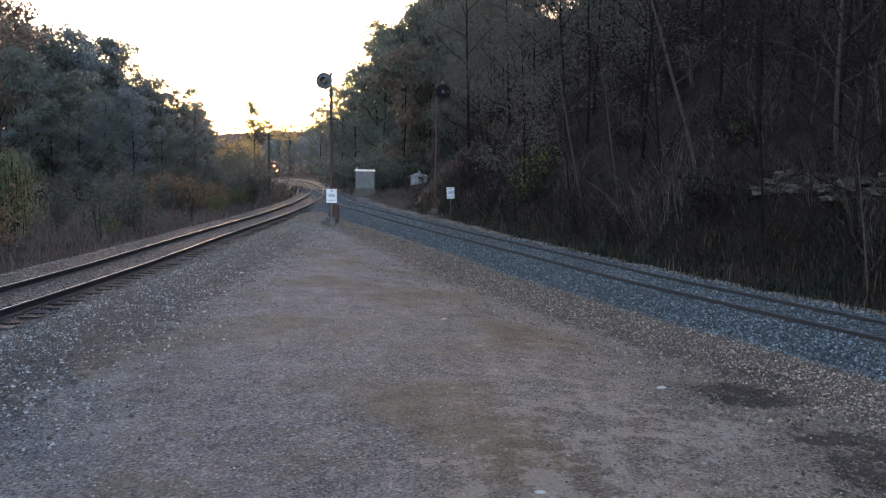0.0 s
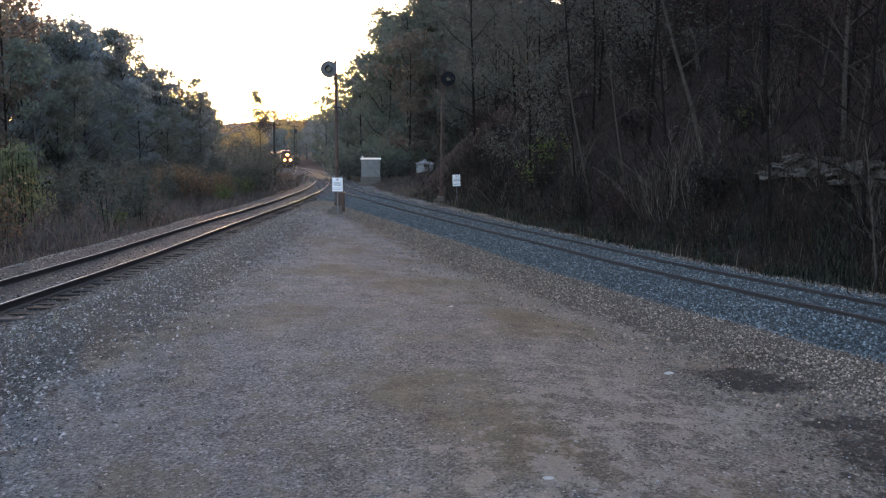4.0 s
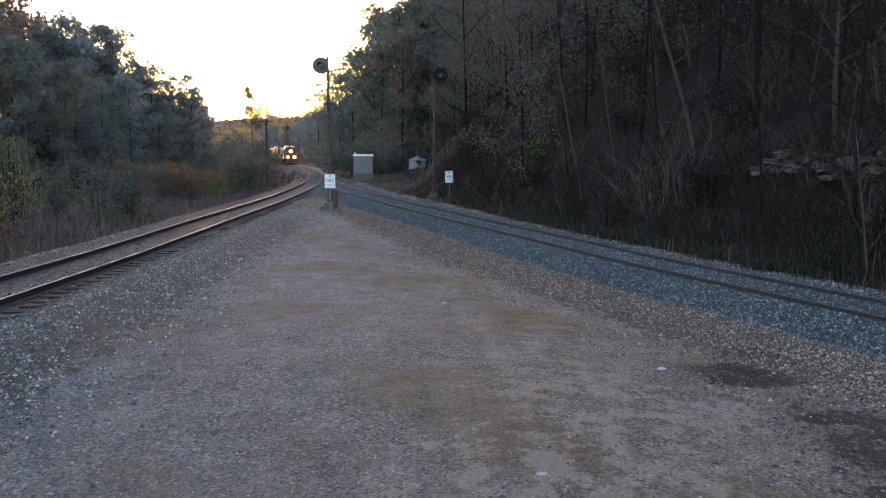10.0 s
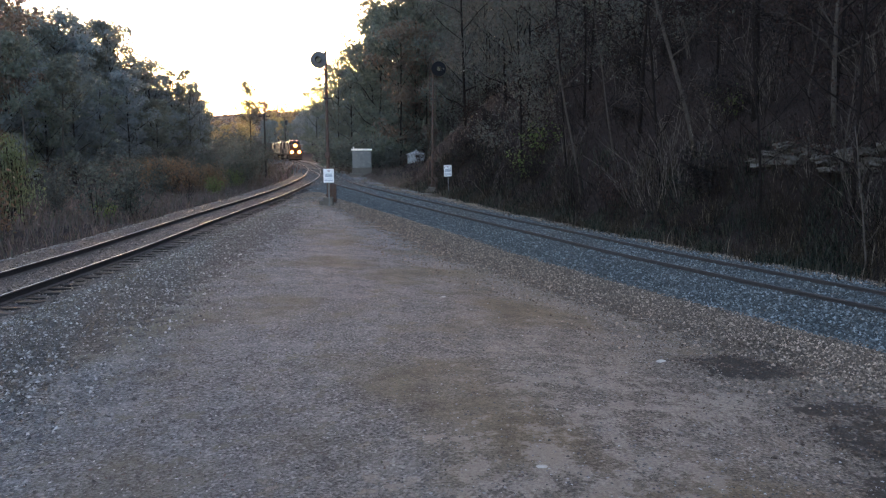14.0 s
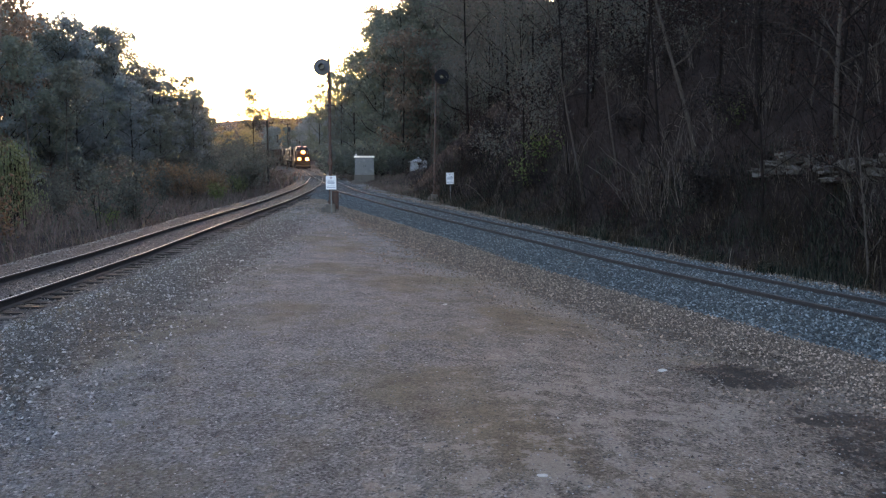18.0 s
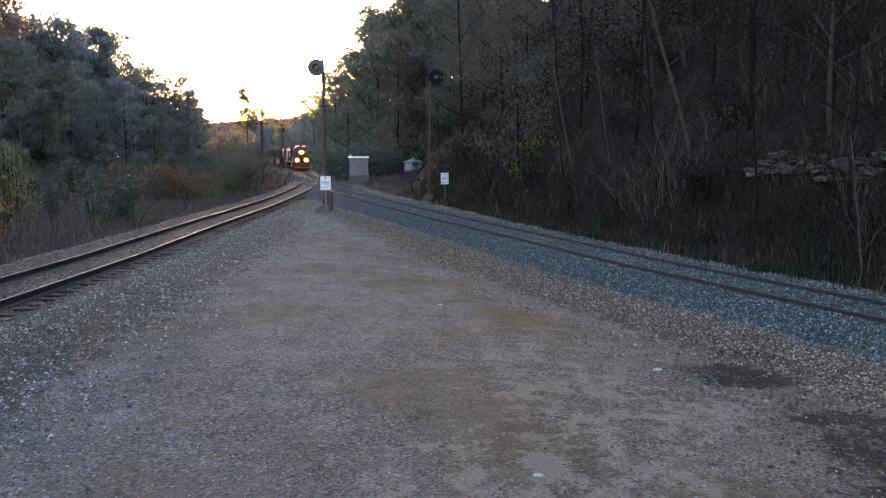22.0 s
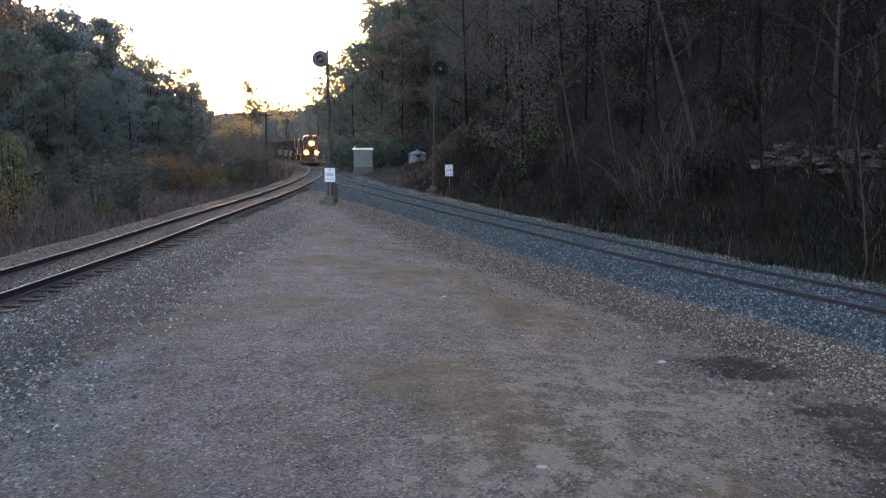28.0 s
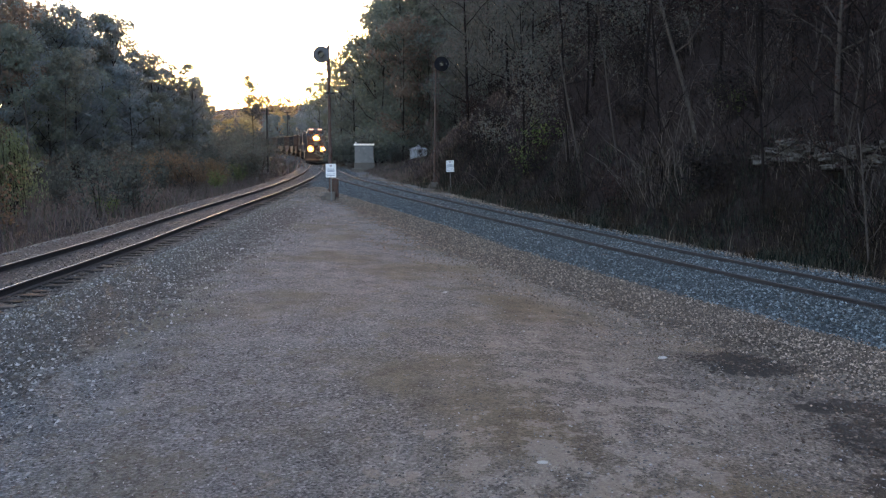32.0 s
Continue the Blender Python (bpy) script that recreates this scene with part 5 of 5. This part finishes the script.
for px, py, sc in ((7.55, 28.3, 1.1), (8.2, 27.4, 1.0), (7.2, 29.4, 0.85), (10.0, 23.8, 0.55), (10.4, 22.7, 0.6), (10.8, 21.0, 0.65), (10.7, 19.8, 0.55), (12.7, 23.6, 0.9), (13.2, 21.9, 0.9), (10.8, 27.2, 0.8), (5.1, 33.9, 0.5), (9.8, 29.2, 0.8), (11.5, 28.4, 0.8)):
    plant(pale, px, py, 60 * px, sc)


def arching_canes(label, seed, h, canes):
    """Long bare bramble canes that rise, bow over and fork."""
    r = random.Random(seed)
    t = thing("bramble", label, "bramble", None, "brambles on the bank")
    for _ in range(canes):
        s = Shape()
        a = r.uniform(0, 6.283)
        d = Vector((math.cos(a), math.sin(a), 0))
        top, out = h * r.uniform(0.5, 1.0), h * r.uniform(0.35, 1.0)
        pts = [d * (0.1 + out * q) + Vector((r.gauss(0, 0.04), r.gauss(0, 0.04), top * math.sin(math.pi * (0.02 + 0.72 * q)) - 0.06)) for q in (0, 0.18, 0.36, 0.55, 0.75, 1.0)]
        s.tube(pts, [0.012, 0.011, 0.009, 0.008, 0.006, 0.003], 4, cap=False)
        for i in (1, 2, 3, 4):
            e = (d + Vector((r.gauss(0, 0.8), r.gauss(0, 0.8), r.gauss(0.3, 0.5)))).normalized() * h * r.uniform(0.12, 0.3)
            s.tube([pts[i], pts[i] + e * 0.5 + Vector((0, 0, 0.05)), pts[i] + e], [0.006, 0.005, 0.0025], 3, cap=False)
        part("cane", s.mesh("cane", M_PALE_TWIG), t)
    return t


BRAMBLE = [arching_canes("arching bare bramble canes on the dark bank", 301 + k, 1.9 + 0.5 * k, 5) for k in range(3)]
brambles = random.Random(305)
for k in range(30):
    py = 17 + 27 * brambles.random()
    px = float(side_x(py)) + (float(hill_toe(py)) + 0.8 + 9.0 * brambles.random()) / float(slant(side_x, py))
    plant(BRAMBLE[k % 3], px, py, brambles.uniform(0, 360), brambles.uniform(0.7, 1.2))
sumac = shrub("bright green leafy sumac among bare stems", 229, 1.7, 9, 260, 0.16, M_LEAF_BRIGHT, None, 0.7, group="")
plant(sumac, 4.9, 40.3, 0, 1.0)
plant(sumac, 4.1, 39.6, 100, 0.9)
plant(sumac, 10.3, 28.9, 40, 0.7)
bush = [shrub("rounded olive-green bush beside the track", 231, 4.4, 22, 3000, 0.2, M_LEAF_OLIVE, None, 0.5, group="bushes west of the track"),
        shrub("rusty orange-brown autumn bush", 233, 3.0, 20, 2000, 0.18, M_LEAF_RUST, None, 0.75, group="bushes west of the track"),
        shrub("green bush at the edge of the weeds", 235, 2.0, 12, 900, 0.14, M_LEAF_BRIGHT, None, 0.5, group="bushes west of the track")]
for k, px, py, sc in ((0, -18.4, 77, 1.0), (0, -20.4, 84, 0.9), (0, -24.8, 94, 1.1), (0, -27.0, 104, 1.2), (0, -27.5, 122, 1.3), (1, -20.5, 62, 0.95), (1, -22.6, 63, 0.9), (1, -19.0, 66, 0.75),
                      (2, -16.7, 40, 0.55), (2, -17.0, 60, 0.8), (2, -17.9, 70, 0.9), (0, -30.0, 120, 1.3), (0, -33.5, 136, 1.2), (0, -28.0, 108, 1.3)):
    plant(bush[k], px, py, 50 * py, sc)


for px, py, k, sc in ((-11.6, 90.5, 1, 0.8), (-9.8, 88.0, 1, 0.7), (-7.6, 86.0, 1, 0.75), (-5.6, 85.5, 1, 0.8), (-3.4, 88.5, 1, 0.85), (-1.0, 86.5, 1, 0.9), (1.2, 85.0, 1, 0.9), (-13.5, 97.0, 1, 0.8)):
    plant(EDGE[k], px, py, 70 * py, sc)
plant(LOW_GREEN, -5.2, 81.6, 20, 0.95)
plant(LOW_GREEN, -4.5, 82.2, 140, 0.8)
for px, py, sc in ((-3.4, 75.0, 0.5), (-2.2, 76.5, 0.45), (-1.4, 74.5, 0.6), (-4.6, 77.0, 0.4)):
    plant(LEAFY[2], px, py, 40 * py, sc)


def weeping_bush(label, seed, h, strands, n):
    r = random.Random(seed)
    s, tips = Shape(), []
    for _ in range(strands):
        a, q = r.uniform(0, 6.283), r.uniform(0.25, 1)
        d = Vector((math.cos(a), math.sin(a), 0))
        top = h * r.uniform(0.6, 1.0)
        pts = [d * 0.7 * q, d * 0.75 * q + Vector((0, 0, top * 0.6)), d * 0.8 * q + Vector((0, 0, top)), d * 1.35 * q + Vector((0, 0, top * 0.92)), d * 1.7 * q + Vector((0, 0, top * 0.62)), d * 1.8 * q + Vector((0, 0, top * 0.3))]
        pts = [p + Vector((r.gauss(0, 0.06), r.gauss(0, 0.06), r.gauss(0, 0.06))) for p in pts]
        pts[0].z = -0.1
        s.tube(pts, [0.016, 0.014, 0.012, 0.01, 0.007, 0.003], 4, cap=False)
        for i in range(0, 5):
            tips += [pts[i].lerp(pts[i + 1], u) for u in (0.0, 0.25, 0.5, 0.75)]
    t = thing("willow_bush", label, "bush")
    part("wood", s.mesh("wood", M_TWIG_SHADED), t)
    part("foliage", leaf_mesh("foliage", leaf_points(tips, n, 0.13, seed, 1.3), 0.15, M_LEAF_WILLOW, seed, 0.8, 0.3), t)
    return t


willow = weeping_bush("weeping bright green willow bush in the weeds", 241, 4.3, 46, 6000)
plant(willow, -19.8, 36.5)
plant(willow, -22.5, 37.5, 120, 0.9)
birch = tree("tall pale-trunked tree at the wood's edge", 243, 16.0, 3.6, 0.5, 12, 3600, 0.7, 0.42, M_LEAF_HAZY, M_PALE_BARK, 0.0, thick=0.009, group="", small=True, round_crown=1.2)
for px, py, sc in ((-38.5, 75, 0.8), (-37.2, 79.5, 0.72)):
    plant(birch, px, py, 40 * py, sc)


def rock_ledge():
    """Broken limestone beds, stepping back up the bank."""
    t = thing("rock_ledge", "weathered grey limestone ledge jutting from the bank", "rock")
    r = random.Random(12)
    for i in range(24):
        q = i / 23
        cy = 24.8 - 4.1 * q + r.uniform(-0.2, 0.2)
        cx = 9.75 + 1.7 * q + r.uniform(-0.1, 0.12) + 0.3 * (i % 2)
        w, d, h = r.uniform(0.3, 0.7), r.uniform(0.4, 0.8), r.uniform(0.1, 0.3)
        bm = bmesh.new()
        bmesh.ops.create_cube(bm, size=1.0)
        bmesh.ops.subdivide_edges(bm, edges=bm.edges[:], cuts=3, use_grid_fill=True)
        for v in bm.verts:
            n = noise.noise_vector(v.co * 2.1 + Vector((cx * 7, cy * 5, i))) * 0.14 + noise.noise_vector(v.co * 5.3 + Vector((i, cx, cy))) * 0.1
            v.co = Vector((v.co.x * d, v.co.y * w, v.co.z * h)) + Vector((n.x * d, n.y * w, n.z * h * (1.3 if v.co.z > 0 else 0.25))) * 1.4
        me = bpy.data.meshes.new("slab")
        bm.to_mesh(me)
        bm.free()
        me.materials.append(M_ROCK)
        part("slab", me, t, "", pose(cx, cy, gz(9.75 + 1.7 * q, cy) + r.choice((0.1, 0.12, 0.3, 0.36, 0.5)), r.uniform(-7, 7), r.uniform(-4, 7), r.uniform(-5, 35)))

    q = np.random.RandomState(49)
    u = q.rand(1300)
    at = np.stack([9.75 + 1.7 * u + q.normal(size=1300) * 0.3, 24.9 - 4.3 * u, 0 * u], -1)
    at[:, 2] = ground_z(at[:, 0], at[:, 1]) + 0.25 + 0.28 * q.normal(size=1300)
    tagged(new("bramble_leaves", leaf_mesh("bramble_leaves", at, 0.09, M_LEAF_DEAD_SHADED, 50)), "withered leaves and creepers trailing over the ledge", "undergrowth", kind="stuff")


rock_ledge()


# ---------------------------------------------------------------- train
def bogie(parent, y, axles, gap, r_wheel):
    b = part("bogie", Shape().box(-0.98, y, 0.62, 0.12, axles * gap + 0.4, 0.42, 0.03).box(0.98, y, 0.62, 0.12, axles * gap + 0.4, 0.42, 0.03).box(0, y, 0.68, 1.9, 0.5, 0.3, 0.03).mesh("bogie", M_STEEL), parent)
    wheel = Shape().tube([(-0.07, 0, 0), (-0.03, 0, 0), (-0.03, 0, 0.0), (0.07, 0, 0)], [r_wheel + 0.025, r_wheel + 0.025, r_wheel, r_wheel], 18).mesh("wheel", M_STEEL)
    for i in range(axles):
        for x in (-0.75, 0.75):
            part("wheel", wheel, b, "", pose(x, y + (i - (axles - 1) / 2) * gap, r_wheel + 0.005, 0, 0, 0 if x > 0 else 180))
    return b


def bowl(cx, cy, cz, r):
    """A shallow round dish open towards -y."""
    s, n = Shape(), 24
    rings = [(0.0, 0.0), (0.5, -0.02), (1.0, -0.1), (1.03, -0.08), (0.5, 0.03), (0.0, 0.04)]
    v = [(cx + r * q * math.cos(6.28318 * j / n), cy + d, cz + r * q * math.sin(6.28318 * j / n)) for q, d in rings for j in range(n)]
    return s.add(v, [(i * n + j, i * n + (j + 1) % n, (i + 1) * n + (j + 1) % n, (i + 1) * n + j) for i in range(len(rings) - 1) for j in range(n)])


def bulb(cx, cy, cz, r):
    """A bulging sealed lamp."""
    s, n, k = Shape(), 14, 7
    v = [(cx + r * math.sin(math.pi * i / k) * math.cos(6.28318 * j / n), cy - r * 0.8 * math.cos(math.pi * i / k), cz + r * math.sin(math.pi * i / k) * math.sin(6.28318 * j / n)) for i in range(k + 1) for j in range(n)]
    return s.add(v, [(i * n + j, i * n + (j + 1) % n, (i + 1) * n + (j + 1) % n, (i + 1) * n + j) for i in range(k) for j in range(n)])


def locomotive(label, lit):
    """A wide-cab diesel, its nose towards -y, wheels on z = 0."""
    e = thing("locomotive", label, "locomotive", None, "freight train")
    body = part("hood", Shape().box(0, 2.6, 2.85, 1.85, 15.4, 2.5, 0.1).box(0, 7.6, 3.3, 2.7, 4.6, 1.5, 0.12).mesh("hood", M_LOCO), e)
    part("roof", Shape().box(0, 2.4, 4.16, 1.7, 13.0, 0.14, 0.04).box(0, 1.0, 4.28, 1.3, 1.6, 0.2, 0.05).box(0, 4.0, 4.28, 1.3, 1.6, 0.2, 0.05).box(0, 8.0, 4.25, 2.7, 3.6, 0.34, 0.1).mesh("roof", M_LOCO_ROOF), body, "pale grimy roof")
    cab = part("cab", Shape().prism([(-8.6, 1.6), (-8.6, 3.45), (-8.2, 4.35), (-7.9, 4.5), (-5.4, 4.5), (-5.1, 4.35), (-5.1, 1.6)], -1.4, 1.4).taper(3.4, 0.36).mesh("cab", M_LOCO), e)
    # Paler edge strips: sky reflected off the cab roof, put into the colour.
    part("cab_roof", Shape().box(-0.6, -6.7, 4.54, 0.55, 3.0, 0.12, 0.03).box(0.6, -6.7, 4.54, 0.55, 3.0, 0.12, 0.03).box(0, -6.5, 4.6, 0.5, 2.0, 0.14, 0.03).mesh("cab_roof", M_LOCO_ROOF), cab, "cab roof paled to stand for reflected sky")
    part("nose", Shape().prism([(-10.6, 1.6), (-10.75, 2.4), (-10.55, 3.35), (-10.2, 3.62), (-8.55, 3.62), (-8.55, 1.6)], -1.15, 1.15).mesh("nose", M_NOSE), e, "weathered short nose tinted orange-brown for lamp glow")
    for x in (-0.84, -0.28, 0.28, 0.84):
        part("windscreen", Shape().box(x, -8.44, 3.85, 0.48, 0.04, 0.62, 0.01, turn=Matrix.Rotation(radians(-24), 3, "X")).mesh("windscreen", M_GLASS), cab)
    for x in (-1.36, 1.36):
        part("side_window", Shape().box(x, -6.6, 3.75, 0.03, 1.5, 0.65, 0.01).mesh("side_window", M_GLASS), cab)
    for x in (-0.55, 0.55):
        part("number_board", Shape().box(x, -8.72, 4.42, 0.52, 0.4, 0.17, 0.01).mesh("number_board", M_BOARD if lit else M_GLASS), cab)
    part("platform", Shape().box(0, 0, 1.5, 2.9, 21.4, 0.2, 0.03).mesh("platform", M_STEEL), e)
    part("fuel_tank", Shape().prism([(-3.6, 0.5), (-3.8, 1.0), (-3.8, 1.4), (3.8, 1.4), (3.8, 1.0), (3.6, 0.5)], -1.3, 1.3).mesh("fuel_tank", M_STEEL), e)
    part("pilot", Shape().box(0, -10.85, 1.0, 2.8, 0.12, 1.1, 0.04).prism([(-11.15, 0.18), (-11.25, 0.5), (-10.9, 0.75), (-10.8, 0.2)], -1.4, 1.4).mesh("pilot", M_STEEL), e)
    part("coupler", Shape().box(0, -11.2, 0.9, 0.24, 0.7, 0.28, 0.04).box(0, -11.5, 0.9, 0.34, 0.2, 0.34, 0.06).mesh("coupler", M_STEEL), e)
    rail = Shape()
    for x in (-1.42, 1.42):
        rail.tube([(x, -10.7, 1.6), (x, -10.7, 2.55), (x * 0.35, -10.8, 2.6)], 0.022, 6)
        rail.tube([(x, -4.9, 2.6), (x, 10.6, 2.6)], 0.022, 6)
        for i in range(9):
            rail.tube([(x, -4.9 + i * 1.93, 1.6), (x, -4.9 + i * 1.93, 2.6)], 0.02, 5)
    part("handrail", rail.mesh("handrail", M_LOCO_ROOF), e)
    for y in (-6.6, 6.6):
        bogie(e, y, 3, 1.75, 0.52)
    glow = M_LAMP if lit else M_GLASS
    rim = M_HALO_DISH if lit else M_BLACK
    case = part("headlight", Shape().box(0, -10.66, 3.28, 0.62, 0.2, 0.34, 0.04).mesh("headlight", M_BLACK), e)
    # Dishes wider than any real fitting, added so lamps show an orange halo.
    part("reflector", bowl(0, -10.77, 3.28, 0.46).mesh("reflector", rim), case, "orange dish added to spread lamp glow" if lit else "")
    for x in (-0.13, 0.13):
        part("lamp", bulb(x, -10.98, 3.28, 0.15).mesh("lamp", glow), case, "bright warm headlight" if lit else "")
    for x in (-0.77, 0.77):
        case = part("ditch_light", Shape().box(x, -10.85, 1.93, 0.36, 0.22, 0.36, 0.04).mesh("ditch_light", M_BLACK), e)
        part("reflector", bowl(x, -10.97, 1.93, 0.42).mesh("reflector", rim), case, "orange dish added to spread lamp glow" if lit else "")
        part("lamp", bulb(x, -11.2, 1.93, 0.18).mesh("lamp", glow), case, "bright warm ditch light" if lit else "")
    return e


def hopper_car(label, paint):
    c = thing("freight_car", label, "freight car", None, "freight train")
    body = part("body", Shape().prism([(-6.9, 2.3), (-7.1, 4.1), (7.1, 4.1), (6.9, 2.3), (4.6, 1.1), (1.2, 0.7), (-1.2, 0.7), (-4.6, 1.1)], -1.5, 1.5).mesh("body", paint), c)
    rib = Shape().box(0, 0, 3.05, 0.1, 0.1, 2.0, 0.01).mesh("rib", paint)
    for i in range(11):
        for x in (-1.55, 1.55):
            part("rib", rib, body, "", pose(x, -6.0 + 1.2 * i, 0.05))
    part("top_rail", Shape().box(-1.52, 0, 4.15, 0.16, 14.3, 0.14, 0.02).box(1.52, 0, 4.15, 0.16, 14.3, 0.14, 0.02).mesh("top_rail", paint), c)
    part("sill", Shape().box(0, 0, 1.05, 0.5, 15.2, 0.36, 0.03).box(0, -7.4, 1.3, 2.9, 0.25, 0.3, 0.02).box(0, 7.4, 1.3, 2.9, 0.25, 0.3, 0.02).mesh("sill", M_STEEL), c)
    part("ladder", Shape().tube([(-1.3, -7.35, 1.2), (-1.3, -7.2, 4.1)], 0.02, 5).tube([(-0.9, -7.35, 1.2), (-0.9, -7.2, 4.1)], 0.02, 5).mesh("ladder", M_STEEL), c)
    for y in (-5.6, 5.6):
        bogie(c, y, 2, 1.75, 0.45)
    return c


TRAIN = [(locomotive("dark grimy diesel locomotive with three blazing headlights", True), 11.2, 6.6),
         (locomotive("dark trailing diesel locomotive coupled behind", False), 33.8, 6.6)]
for i in range(7):
    TRAIN.append((hopper_car("grimy dark open hopper car" if i % 2 else "rusty brown open hopper car", M_CAR_DARK if i % 2 else M_CAR), 53.5 + 15.9 * i, 5.6))

LINE_Y = np.arange(40, 420, 0.5)
LINE_S = np.concatenate([[0], np.cumsum(np.hypot(np.diff(LINE_Y), np.diff(main_x(LINE_Y))))])


def on_line(s):
    y = float(np.interp(s, LINE_S, LINE_Y))
    return Vector((float(main_x(y)), y, float(main_z(y))))


def motions():
    """The train rolls slowly round the curve towards the points."""
    nose_end = float(np.interp(102.6, LINE_Y, LINE_S))
    for ob, back, arm in TRAIN:
        rows = []
        for t in range(0, 33, 1):
            s = nose_end + SPEED * (32 - t) + back
            a, b = on_line(s - arm), on_line(s + arm)
            d = b - a
            c = (a + b) / 2
            rows.append((t, pose(c.x, c.y, c.z, math.degrees(math.atan2(d.z, math.hypot(d.x, d.y))), 0, math.degrees(math.atan2(-d.x, d.y)))))
        walk(ob, rows)


motions()
